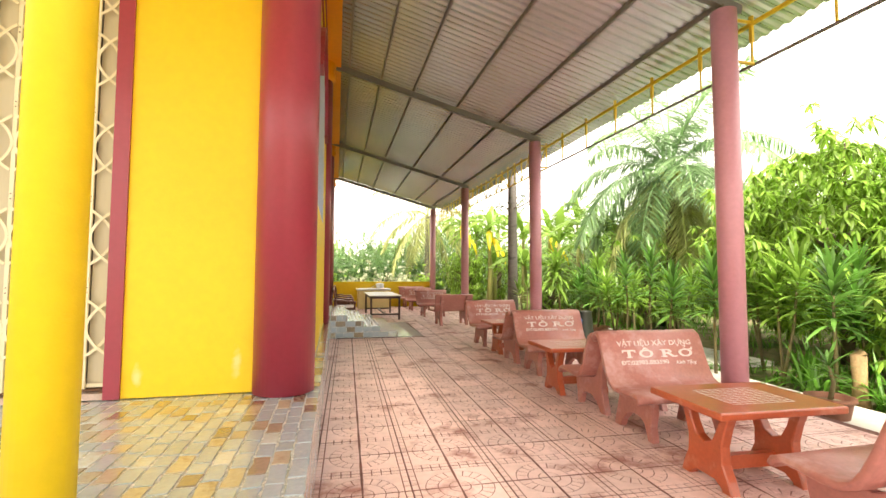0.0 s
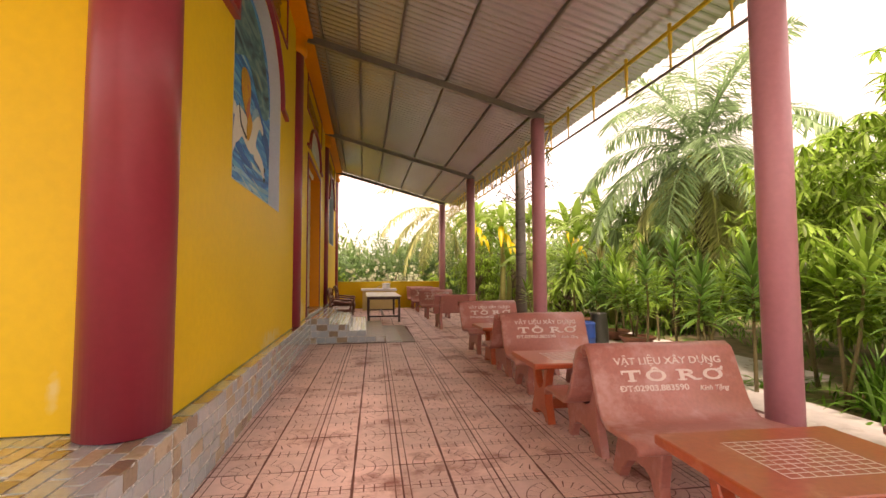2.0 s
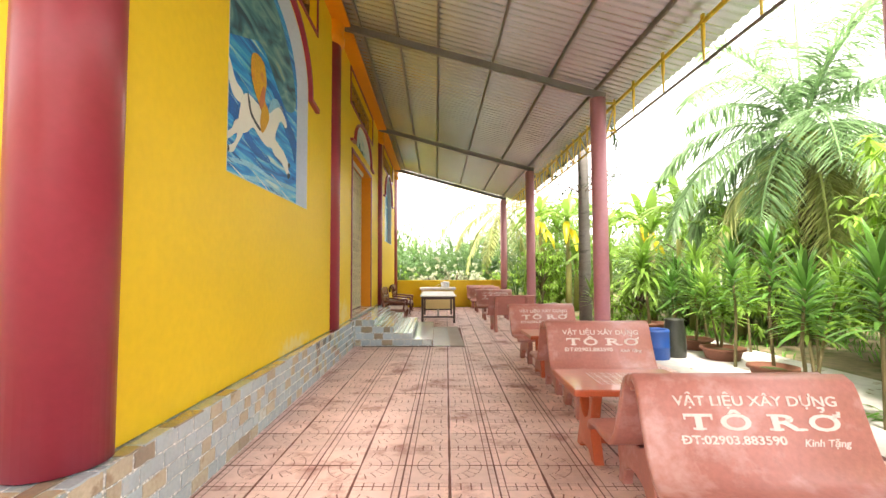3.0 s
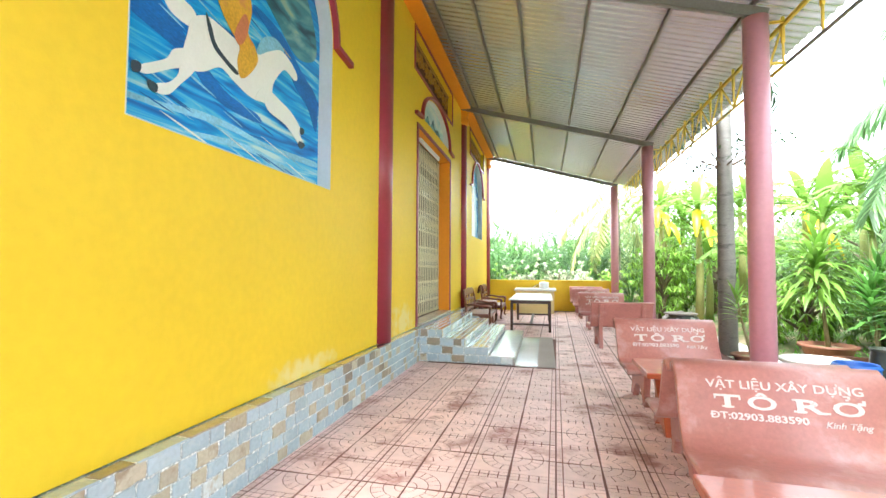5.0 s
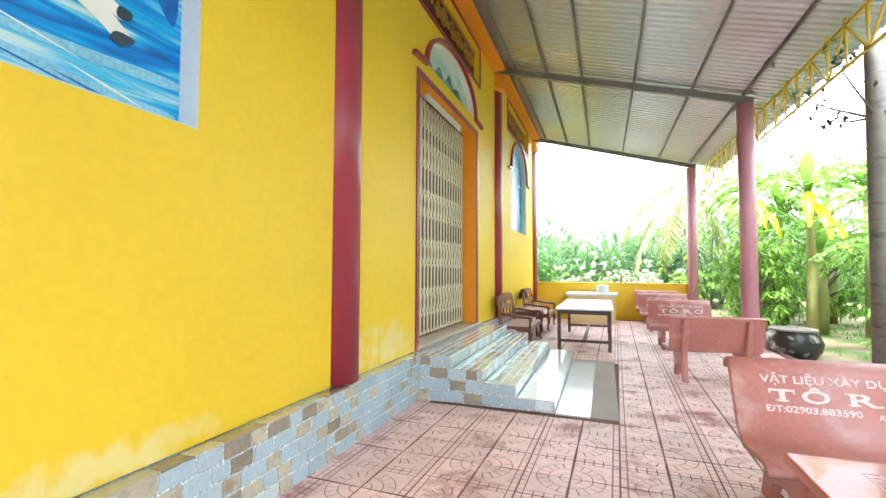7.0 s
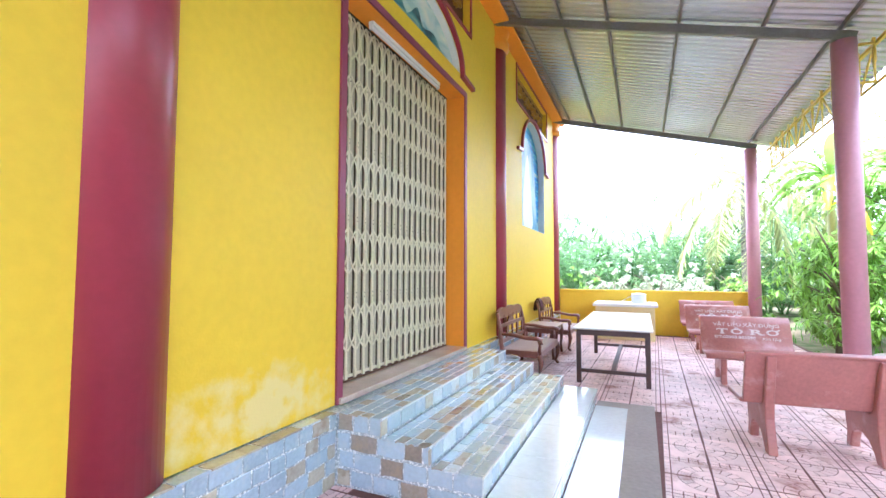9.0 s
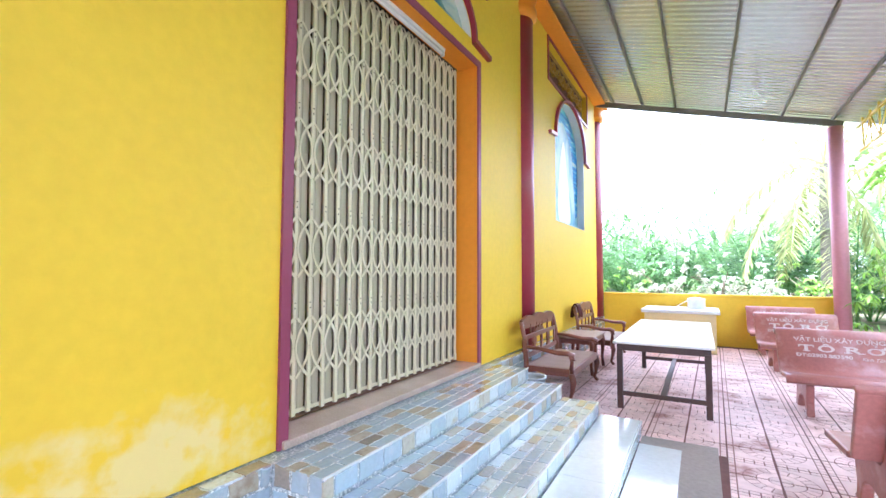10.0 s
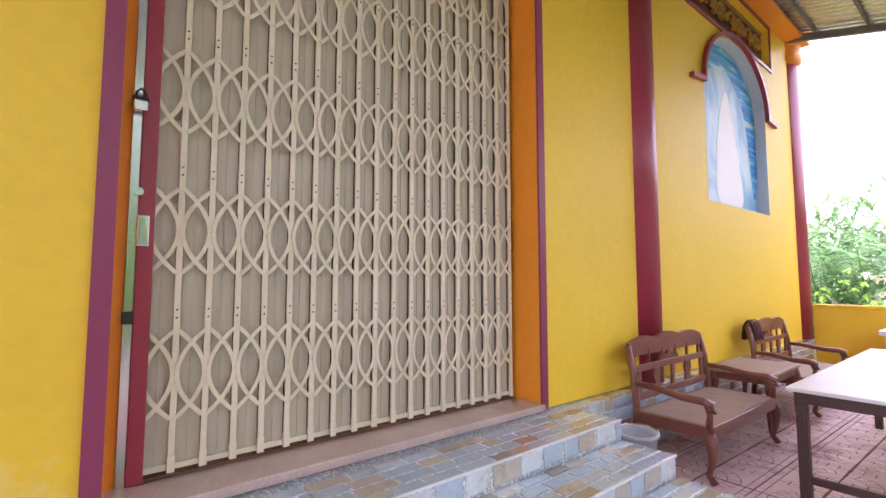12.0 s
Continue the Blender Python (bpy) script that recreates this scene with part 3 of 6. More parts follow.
for y, x, turn in ((6.42, 3.90, -3), (9.24, 3.98, 3), (15.95, 3.97, 1), (18.70, 3.98, 2), (20.50, 3.98, 1)):
    copy_thing(bench, pose(x, y, 0, 0, 0, turn))
for y, x in ((8.12, 3.95), (2.48, 3.78)):
    copy_thing(unmarked, pose(x, y, -0.035, 0, 0, 180))


TABLE_LEG = [(-0.26, 0.0), (-0.17, 0.0), (-0.15, 0.05), (-0.09, 0.09), (0.09, 0.09), (0.15, 0.05), (0.17, 0.0), (0.26, 0.0), (0.22, 0.12), (0.17, 0.22), (0.165, 0.34), (0.20, 0.47), (0.25, 0.597), (0.165, 0.597), (0.12, 0.45), (0.07, 0.36), (0.0, 0.33),
             (-0.07, 0.36), (-0.12, 0.45), (-0.165, 0.597), (-0.25, 0.597), (-0.20, 0.47), (-0.165, 0.34), (-0.17, 0.22), (-0.22, 0.12)]
def tea_table(at, label):
    t = thing("terrazzo_table", label, "table", "terrazzo tables", at)
    top = part("tabletop", boxed(-0.52, 0.52, -0.375, 0.375, 0.595, 0.65, 0.012), M_BENCH_T, t)
    for x in (-0.30, 0.30):
        part("leg", leg_frame(x, TABLE_LEG, 0, 0, 0.08), M_BENCH_T, t)
    part("stretcher", boxed(-0.30, 0.30, -0.03, 0.03, 0.12, 0.22), M_BENCH_T, t)
    for i in range(10):
        y = -0.2 + 0.4 * i / 9
        part("grid_line", boxed(-0.26, 0.26, y - 0.003, y + 0.003, 0.6502, 0.6512), M_LETTER, top)
    for i in range(9):
        x = -0.26 + 0.52 * i / 8
        part("grid_line", boxed(x - 0.003, x + 0.003, -0.2, 0.2, 0.6504, 0.6514), M_LETTER, top)
    return t


table = tea_table(pose(3.56, 3.03, -0.035, 0, 0, -3), "orange-red terrazzo table with an incised game board")
for x, y, turn in ((3.66, 5.68, -2), (3.92, 8.59, 0)):
    copy_thing(table, pose(x, y, -0.035, 0, 0, turn))

# ---------------------------------------------------------------- paintings in the niches
def paint_mat(name, stops, scale=3.0, stretch=(1, 1, 1), rot=0.0, distort=1.5, rough=0.45):
    m = bpy.data.materials.new(name)
    m.use_nodes = True
    n, l = m.node_tree.nodes, m.node_tree.links
    b = n["Principled BSDF"]
    b.inputs["Roughness"].default_value = rough
    geo = n.new("ShaderNodeNewGeometry")
    mp = n.new("ShaderNodeMapping")
    mp.inputs["Scale"].default_value, mp.inputs["Rotation"].default_value = stretch, (rot, 0, 0)
    l.new(geo.outputs["Position"], mp.inputs["Vector"])
    t = n.new("ShaderNodeTexNoise")
    t.inputs["Scale"].default_value, t.inputs["Detail"].default_value, t.inputs["Distortion"].default_value = scale, 7, distort
    l.new(mp.outputs[0], t.inputs["Vector"])
    r = n.new("ShaderNodeValToRGB")
    cr = r.color_ramp
    while len(cr.elements) < len(stops):
        cr.elements.new(0.5)
    for e, (p, c) in zip(cr.elements, stops):
        e.position, e.color = p, (*c, 1)
    l.new(t.outputs[0], r.inputs[0])
    l.new(r.outputs[0], b.inputs["Base Color"])
    return m


M_SEA = paint_mat("painted_blue_sea", [(0.30, (0.004, 0.08, 0.38)), (0.42, (0.006, 0.20, 0.66)), (0.52, (0.01, 0.34, 0.80)), (0.60, (0.10, 0.52, 0.82)), (0.70, (0.60, 0.76, 0.82))],
                  2.6, (1, 0.38, 4.6), radians(-14), 1.0)
M_DUSK = paint_mat("painted_teal_sky", [(0.32, (0.01, 0.05, 0.10)), (0.5, (0.06, 0.25, 0.34)), (0.62, (0.22, 0.42, 0.45)), (0.72, (0.45, 0.50, 0.30))], 1.6, (1, 0.8, 2.2), radians(30), 1.5)
M_MIST = paint_mat("painted_pale_figure_ground", [(0.25, (0.03, 0.17, 0.42)), (0.42, (0.20, 0.45, 0.66)), (0.55, (0.52, 0.68, 0.76)), (0.70, (0.66, 0.62, 0.62))], 1.1, (1, 1.5, 0.7), 0.2, 0.6)
M_LUNETTE = paint_mat("painted_lunette_sky", [(0.35, (0.18, 0.42, 0.55)), (0.5, (0.55, 0.70, 0.76)), (0.65, (0.78, 0.80, 0.78))], 2.0, (1, 0.7, 2.0), 0.0, 0.8)
M_HORSE = mat("white_picture_paint", (0.85, 0.84, 0.82), 0.5, vary=0.04, scale=9)
M_ROBE = mat("ochre_picture_paint", (0.70, 0.38, 0.03), 0.5, vary=0.3, scale=8, spots=(0.62, 0.22, 0.08), spot_scale=5, spot_at=0.55)
M_INK = mat("dark_picture_paint", (0.03, 0.05, 0.08), 0.5, vary=0.3, scale=10)


def smooth_outline(pts, n=5):
    """A closed, rounded outline through a few points."""
    out = []
    k = len(pts)
    for i in range(k):
        p0, p1, p2, p3 = (Vector(pts[(i + j - 1) % k]) for j in range(4))
        for s in range(n):
            t = s / n
            out.append(tuple(0.5 * ((2 * p1) + (p2 - p0) * t + (2 * p0 - 5 * p1 + 4 * p2 - p3) * t * t + (3 * p1 - p0 - 3 * p2 + p3) * t ** 3)))
    return out


def painted(parent, name, pts, x, material, label="", n=5):
    bm = bmesh.new()
    prism_x(bm, smooth_outline(pts, n), x, x + 0.002)
    return part(name, bm, material, parent, label)


NX = WX - REC
n0, n1, nz, ns, nr = NICHES[0]
mural = thing("wall_painting", "arched wall painting of a white horse over a blue sea", "painting")
bm = bmesh.new()
prism_x(bm, [(n0, nz), (n0, ns)] + arch(n0, n1, ns, nr)[1:-1] + [(n1, ns), (n1, nz)], NX, NX + 0.004)
part("picture_ground", bm, M_SEA, mural)
painted(mural, "dark_cloud", [(5.72, 4.0), (6.1, 4.5), (6.7, 4.80), (7.3, 4.68), (7.8, 4.25), (7.96, 3.80), (7.6, 3.62), (7.2, 3.82), (6.75, 4.05), (6.3, 3.9), (5.72, 3.7)], NX + 0.004, M_DUSK)
HX = NX + 0.0075
M_FOAM = mat("pale_blue_picture_paint", (0.28, 0.58, 0.80), 0.5, vary=0.3, scale=9)
M_DEEP = mat("deep_blue_picture_paint", (0.008, 0.14, 0.52), 0.5, vary=0.35, scale=7, stretch=(1, 1, 3))
M_FOLD = mat("rust_picture_paint", (0.60, 0.20, 0.09), 0.5, vary=0.2, scale=9)
painted(mural, "foam_streak", [(5.70, 2.57), (6.06, 2.61), (6.34, 2.66), (6.69, 2.67), (7.15, 2.64), (7.96, 2.68), (7.96, 2.62), (7.15, 2.60), (6.66, 2.62), (6.32, 2.60), (5.70, 2.54)], NX + 0.0042, M_FOAM)
painted(mural, "foam_streak", [(6.3, 2.50), (6.9, 2.56), (7.5, 2.50), (7.95, 2.48), (7.95, 2.45), (7.4, 2.46), (6.9, 2.51), (6.3, 2.47)], NX + 0.0042, M_FOAM)
painted(mural, "sea_shade", [(5.70, 3.30), (6.0, 3.25), (6.25, 3.1), (6.6, 2.9), (7.0, 2.85), (7.0, 2.78), (6.5, 2.80), (6.2, 2.98), (5.70, 3.1)], NX + 0.0042, M_DEEP)
painted(mural, "sea_shade", [(6.9, 3.75), (7.3, 3.72), (7.7, 3.5), (7.98, 3.35), (7.98, 3.0), (7.8, 3.2), (7.6, 3.3), (7.2, 3.6)], NX + 0.0042, M_DEEP)
rp = random.Random(21)
M_OCHRE = mat("ochre_stroke_paint", (0.62, 0.47, 0.12), 0.5, vary=0.2, scale=9)
for k in range(64):
    y, z, L, w = rp.uniform(5.75, 7.45), rp.uniform(2.46, 3.75), rp.uniform(0.16, 0.55), rp.uniform(0.003, 0.010)
    if 6.1 < y + L / 2 < 7.5 and 2.95 < z - L * 0.1 < 3.4:
        continue
    L = min(L, 7.97 - y)
    slope = -0.24 + rp.uniform(-0.06, 0.06)
    m = rp.choice((M_FOAM, M_FOAM, M_HORSE, M_DEEP, M_DEEP, M_OCHRE if y > 7.0 else M_FOAM))
    painted(mural, "brush_stroke", [(y, z), (y + L * 0.5, z + slope * L * 0.5 + w), (y + L, z + slope * L), (y + L * 0.5, z + slope * L * 0.5 - w)], NX + 0.0048, m, n=3)
painted(mural, "tail", [(6.30, 3.22), (6.17, 3.20), (6.05, 3.24), (5.92, 3.42), (5.76, 3.62), (5.82, 3.66), (6.0, 3.52), (6.12, 3.38), (6.28, 3.33)], HX, M_HORSE)
painted(mural, "mane", [(6.96, 3.34), (7.04, 3.53), (7.22, 3.62), (7.36, 3.56), (7.12, 3.42)], HX, M_FOAM)
painted(mural, "horse_body", [(6.26, 3.27), (6.39, 3.36), (6.55, 3.36), (6.78, 3.34), (6.98, 3.36), (7.12, 3.45), (7.31, 3.55), (7.49, 3.51), (7.59, 3.43), (7.55, 3.37), (7.38, 3.40), (7.28, 3.31), (7.20, 3.19),
        (7.17, 3.06), (7.01, 2.97), (6.84, 2.97), (6.69, 3.01), (6.54, 3.05), (6.38, 2.95), (6.24, 2.91), (6.19, 3.0), (6.22, 3.14)], HX + 0.002, M_HORSE)
painted(mural, "hind_leg", [(6.30, 3.06), (6.12, 2.99), (6.05, 2.89), (5.87, 2.77), (5.86, 2.73), (5.93, 2.74), (6.09, 2.84), (6.24, 2.93)], HX + 0.004, M_HORSE)
painted(mural, "hind_leg", [(6.32, 3.0), (6.18, 2.92), (6.15, 2.83), (6.08, 2.75), (5.98, 2.70), (5.98, 2.65), (6.08, 2.67), (6.17, 2.77), (6.28, 2.90)], HX + 0.0045, M_HORSE)
painted(mural, "foreleg", [(7.08, 3.12), (7.29, 3.09), (7.50, 3.04), (7.64, 2.96), (7.70, 2.93), (7.68, 2.88), (7.60, 2.90), (7.38, 2.95), (7.14, 2.98), (6.96, 2.98)], HX + 0.004, M_HORSE)
painted(mural, "foreleg", [(7.10, 3.07), (7.33, 3.02), (7.55, 2.94), (7.69, 2.84), (7.73, 2.79), (7.66, 2.75), (7.59, 2.80), (7.40, 2.89), (7.12, 2.94)], HX + 0.0045, M_HORSE)
painted(mural, "saddle_cloth", [(6.47, 3.80), (6.60, 3.88), (6.80, 3.86), (6.88, 3.68), (6.84, 3.47), (6.93, 3.40), (6.97, 3.29), (6.86, 3.13), (6.76, 3.07), (6.72, 3.19), (6.74, 3.31), (6.62, 3.40), (6.52, 3.50), (6.46, 3.62)], HX + 0.0065, M_ROBE, "ochre saddle cloth shape")
painted(mural, "cloth_fold", [(6.71, 3.47), (6.79, 3.60), (6.84, 3.55), (6.81, 3.41), (6.74, 3.32), (6.68, 3.36)], HX + 0.009, M_FOLD)
painted(mural, "harness", [(6.38, 3.38), (6.44, 3.30), (6.48, 3.21), (6.58, 3.15), (6.73, 3.10), (6.70, 3.07), (6.56, 3.12), (6.46, 3.17), (6.40, 3.28)], HX + 0.0065, M_INK, n=3)
for pts in ([(5.81, 2.77), (5.87, 2.78), (5.87, 2.73), (5.82, 2.71)], [(5.92, 2.70), (5.99, 2.70), (5.99, 2.65), (5.94, 2.65)], [(7.66, 2.95), (7.73, 2.94), (7.71, 2.89), (7.65, 2.89)], [(7.65, 2.81), (7.75, 2.80), (7.68, 2.74), (7.62, 2.76)]):
    painted(mural, "hoof", pts, HX + 0.007, M_INK, n=3)

for k, (n0, n1, nz, ns, nr) in enumerate(NICHES):
    bm = bmesh.new()
    a = [(n0, nz), (n0, ns)] + arch(n0, n1, ns, nr)[1:-1] + [(n1, ns), (n1, nz)]
    c = Vector(((n0 + n1) / 2, (nz + ns) / 2))
    for p, q in zip(a, a[1:] + a[:1]):
        pi, qi = [(s[0] + (0.008 if s[0] < c.x else -0.008), s[1] + (0.008 if s[1] < c.y else -0.008)) for s in (p, q)]
        prism_x(bm, [p, q, qi, pi], NX + 0.004, WX + 0.002)
    structure(bm, "trim_reveal", M_GREYBLUE, "pale blue-grey painted reveal of the niche", "trim")

n0, n1, nz, ns, nr = NICHES[1]
pale = thing("wall_painting", "arched wall painting in pale blues with a misty white shape", "painting")
bm = bmesh.new()
prism_x(bm, [(n0, nz), (n0, ns)] + arch(n0, n1, ns, nr)[1:-1] + [(n1, ns), (n1, nz)], NX, NX + 0.004)
part("picture_ground", bm, M_MIST, pale)
painted(pale, "deep_sky", [(17.5, 4.3), (17.9, 4.85), (18.6, 5.02), (19.3, 4.8), (19.72, 4.2), (19.72, 3.1), (19.55, 2.9), (19.42, 3.6), (19.2, 4.3), (18.6, 4.72), (18.0, 4.55)], NX + 0.004, M_SEA)
painted(pale, "robe_shape", [(18.2, 2.7), (18.15, 3.3), (18.3, 3.9), (18.5, 4.3), (18.65, 4.32), (18.8, 3.9), (19.0, 3.3), (19.05, 2.7)], NX + 0.006, M_HORSE, "misty white shape")

lun = thing("lunette_painting", "half-round painted panel of pale sky and hills over the door", "painting")
bm = bmesh.new()
prism_x(bm, arch(LUN[0], LUN[1], LUN[2], LUN[3]), WX - 0.10, WX - 0.094)
part("picture_ground", bm, M_LUNETTE, lun)
painted(lun, "hills", [(11.75, 4.44), (12.0, 4.56), (12.15, 4.50), (12.4, 4.66), (12.6, 4.52), (12.85, 4.72), (13.0, 4.56), (13.3, 4.62), (13.6, 4.46), (13.6, 4.40), (12.6, 4.42)], WX - 0.094, M_DUSK, n=3)
bm = bmesh.new()
ia, oa = arch(LUN[0] + 0.0, LUN[1] - 0.0, LUN[2], LUN[3], 20), arch(LUN[0] + 0.012, LUN[1] - 0.012, LUN[2] + 0.0, LUN[3] - 0.012, 20)
for i in range(20):
    prism_x(bm, [ia[i], ia[i + 1], oa[i + 1], oa[i]], WX - 0.094, WX + 0.002)
structure(bm, "trim_lunette", M_WHITE, "white reveal of the half-round panel", "trim")

# carved openwork panels
M_CARVED = mat("gilded_carving", (0.42, 0.22, 0.03), 0.45, vary=0.3, scale=12)
M_CARVEBACK = mat("dark_panel_ground", (0.10, 0.025, 0.012), 0.6, vary=0.2)
for p0, p1 in PANELS:
    pn = thing("carved_panel", "carved openwork panel with gilded scrolls on a dark ground", "panel", "carved panels", pose(WX - 0.12, p0, PZ[0]))
    W, H = p1 - p0, PZ[1] - PZ[0]
    part("backing", boxed(0, 0.01, 0.0, W, 0.0, H), M_CARVEBACK, pn)
    part("border", boxed(0.01, 0.05, 0.06, W - 0.06, 0.05, 0.09, 0.008), M_CARVED, pn)
    part("border", boxed(0.01, 0.05, 0.06, W - 0.06, H - 0.09, H - 0.05, 0.008), M_CARVED, pn)
    for i in range(8):
        y = 0.3 + (W - 0.6) * i / 7
        bm = bmesh.new()
        s = 1 if i % 2 else -1
        pts = []
        for j in range(15):
            a = j / 14 * 4.6
            r = 0.20 * (1 - j / 19)
            pts.append((0.03, y + s * (r * math.cos(a) - 0.05), H / 2 + r * math.sin(a) * 1.15))
        tube(bm, pts, [0.028 - 0.001 * j for j in range(15)], 6)
        part("scroll", bm, M_CARVED, pn, smooth=True)
        bm = bmesh.new()
        for j in range(6):
            a = j * math.pi / 3
            tube(bm, [(0.03, y - s * 0.05, H / 2), (0.045, y - s * 0.05 + 0.1 * math.cos(a), H / 2 + 0.1 * math.sin(a))], [0.012, 0.03], 6)
        part("flower", bm, M_CARVED, pn)

# ---------------------------------------------------------------- side door: trim, threshold, folding gate, lamp
bm = bmesh.new()
w = 0.075
box(bm, WX, WX + 0.022, d0 - w, d0, PLZ, dz1 + w)
box(bm, WX, WX + 0.022, d1, d1 + w, PLZ, dz1 + w)
box(bm, WX, WX + 0.022, d0, d1, dz1, dz1 + w)
structure(bm, "trim_door", M_PURPLE, "plum painted band round the side door", "trim")
bm = bmesh.new()
box(bm, -0.04, WX + 0.003, d1 - 0.006, d1, 0.60, dz1)
box(bm, 0.03, WX + 0.003, d0, d1, dz1 - 0.006, dz1)
box(bm, 0.03, WX + 0.003, d0, d0 + 0.006, 0.60, dz1)
box(bm, -0.06, 0.02, d0, 11.413, 0.60, dz1)
structure(bm, "trim_jamb", M_ORANGE, "orange door reveal", "trim")
structure(boxed(-0.1, WX + 0.045, d0 - 0.05, d1 + 0.01, PLZ, 0.60, 0.006), "door_sill", M_MARBLE, "polished beige-pink granite threshold", "threshold")


M_RUST = mat("rusty_track_steel", (0.13, 0.06, 0.03), 0.8, vary=0.4, scale=12, bump=0.4)
# Dark colour that stands in for the shade in the gate's gaps.
M_GAPSHADE = mat("gate_gap_shade", (0.13, 0.11, 0.075), 0.7, vary=0.2)
M_RIVET = mat("tarnished_rivet_steel", (0.16, 0.13, 0.09), 0.5, 0.5)


def gate(at, width, height, bars, label):
    """A folding steel gate: upright channels, curved lattice straps, solid leaves behind."""
    g = thing("folding_gate", label, "gate", at=at)
    step = width / bars
    # Dark sheet in place of the shade deep between the leaves.
    part("backing", boxed(-0.060, -0.045, 0, width, 0.0, height), M_GAPSHADE, g)
    part("top_track", boxed(-0.04, 0.04, 0, width, height, height + 0.07), M_BLACK, g)
    part("floor_track", boxed(-0.02, 0.045, 0, width, 0, 0.012), M_RUST, g, "rusty floor track")
    rows = [0.49, 1.21, 1.94, 2.67, 3.27]

    def one(name, bm, material):
        ob = finish(bm, name, material, g)
        return ob

    bm = bmesh.new()
    box(bm, 0.012, 0.03, -0.015, 0.015, 0.014, height, 0.003)
    upright = finish(bm, "upright", M_GRILLE, g)
    # The web's dark colour paints the shadow line beside each upright.
    web = finish(boxed(-0.040, 0.0118, -0.009, 0.009, 0.03, height), "channel_web", M_GAPSHADE, g)
    bm = bmesh.new()
    bmesh.ops.create_cone(bm, cap_ends=True, segments=8, radius1=0.0055, radius2=0.004, depth=0.006, matrix=Matrix.Rotation(radians(90), 4, "Y"))
    rivet = finish(bm, "rivet", M_RIVET, upright)
    rivet_me = rivet.data
    rivet_zs = [r + s for r in rows for s in (-0.40, -0.44, 0.0) if r + s > 0.12]

    def rivets(ob, first=None):
        for z in rivet_zs:
            o = first or new("rivet", rivet_me)
            first = None
            o.parent = ob
            o.location = (0.032, 0, z)
    # Leaves take the darkened cream, so they look shaded behind the straps.
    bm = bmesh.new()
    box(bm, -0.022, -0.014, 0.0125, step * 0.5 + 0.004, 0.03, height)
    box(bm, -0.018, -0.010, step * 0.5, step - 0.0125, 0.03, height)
    leaf = finish(bm, "leaf", M_GRILLE_SHADED, g)
    part("bottom_rail", boxed(0.0, 0.010, 0, width, 0.022, 0.05), M_GRILLE, g)
    bm = bmesh.new()
    box(bm, 0.012, 0.034, -0.017, 0.017, 0.014, 0.09)
    foot = finish(bm, "foot_bar", M_GRILLE, g)
    arcs = []
    for s in (1, -1):
        bm = bmesh.new()
        n, hw, hh = 14, 0.0105, 0.215
        rowa, rowb = [], []
        for i in range(n + 1):
            q = -1 + 2 * i / n
            y = step / 2 + s * (step * 0.44 - step * 0.86 * q * q)
            z = hh * q
            dy, dz = -2 * s * step * 0.86 * q, hh
            L = math.hypot(dy, dz)
            ny, nz_ = dz / L, -dy / L
            rowa.append((y + ny * hw, z + nz_ * hw))
            rowb.append((y - ny * hw, z - nz_ * hw))
        x = 0.0305 if s > 0 else 0.035
        for i in range(n):
            prism_x(bm, [rowa[i], rowa[i + 1], rowb[i + 1], rowb[i]], x, x + 0.004)
        bmesh.ops.remove_doubles(bm, verts=bm.verts[:], dist=0.0002)
        arcs.append(finish(bm, "lattice_strap", M_GRILLE, g))

    def again(ob, y, z=0.0):
        o = ob.copy()
        scene.collection.objects.link(o)
        o.parent = g
        o.location = (0, y, z)
        return o
    for i in range(bars + 1):
        rivets(again(upright, i * step) if i else upright, None if i else rivet)
        if i:
            again(foot, i * step)
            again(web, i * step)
        if i < bars:
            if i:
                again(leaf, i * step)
            for r in rows:
                for a in arcs:
                    if i == 0 and r == rows[0]:
                        a.location = (0, 0, r)
                    else:
                        again(a, i * step, r)
    return g


side_gate = gate(pose(0.0, 11.495, 0.605), 2.565, 3.47, 18, "cream enamelled folding steel gate, closed, in the side door")
post = part("end_post", boxed(0.0, 0.056, -0.043, 0.027, 0.0, 3.46, 0.004), M_MAROON, side_gate, "maroon end post")
part("jamb_channel", boxed(-0.02, 0.045, -0.080, -0.045, 0.0, 0.75), M_CHROME, side_gate, "bright steel channel")
part("jamb_channel", boxed(-0.02, 0.045, -0.080, -0.045, 0.81, 3.46), M_CHROME, side_gate, "bright steel channel")
part("latch", boxed(-0.01, 0.055, -0.087, -0.037, 0.75, 0.81, 0.004), M_BLACK, side_gate, "black iron latch")
bm = bmesh.new()
box(bm, 0.046, 0.066, -0.048, 0.006, 1.12, 1.275, 0.006)
box(bm, 0.066, 0.074, -0.036, -0.006, 1.145, 1.25, 0.003)
part("pull_handle", bm, M_CHROME, side_gate, "chrome recessed pull")
bm = bmesh.new()
tube(bm, [(0.044, -0.045, 1.385), (0.072, -0.045, 1.385)], 0.021, 12)
part("lock_cylinder", bm, M_CHROME, side_gate)
padlock = thing("padlock", "steel padlock hanging on the folding gate", "padlock", at=pose(0.085, 11.44, 2.43))
part("body", boxed(-0.02, 0.02, -0.03, 0.03, -0.05, 0.0, 0.006), M_CHROME, padlock)
bm = bmesh.new()
tube(bm, [(0, -0.02, 0.0), (0, -0.02, 0.04), (0, 0, 0.062), (0, 0.02, 0.04), (0, 0.02, 0.0)], 0.006, 8)
part("shackle", bm, M_BLACK, padlock)
part("keeper", boxed(-0.07, -0.02, -0.035, 0.035, -0.01, 0.03), M_BLACK, padlock)

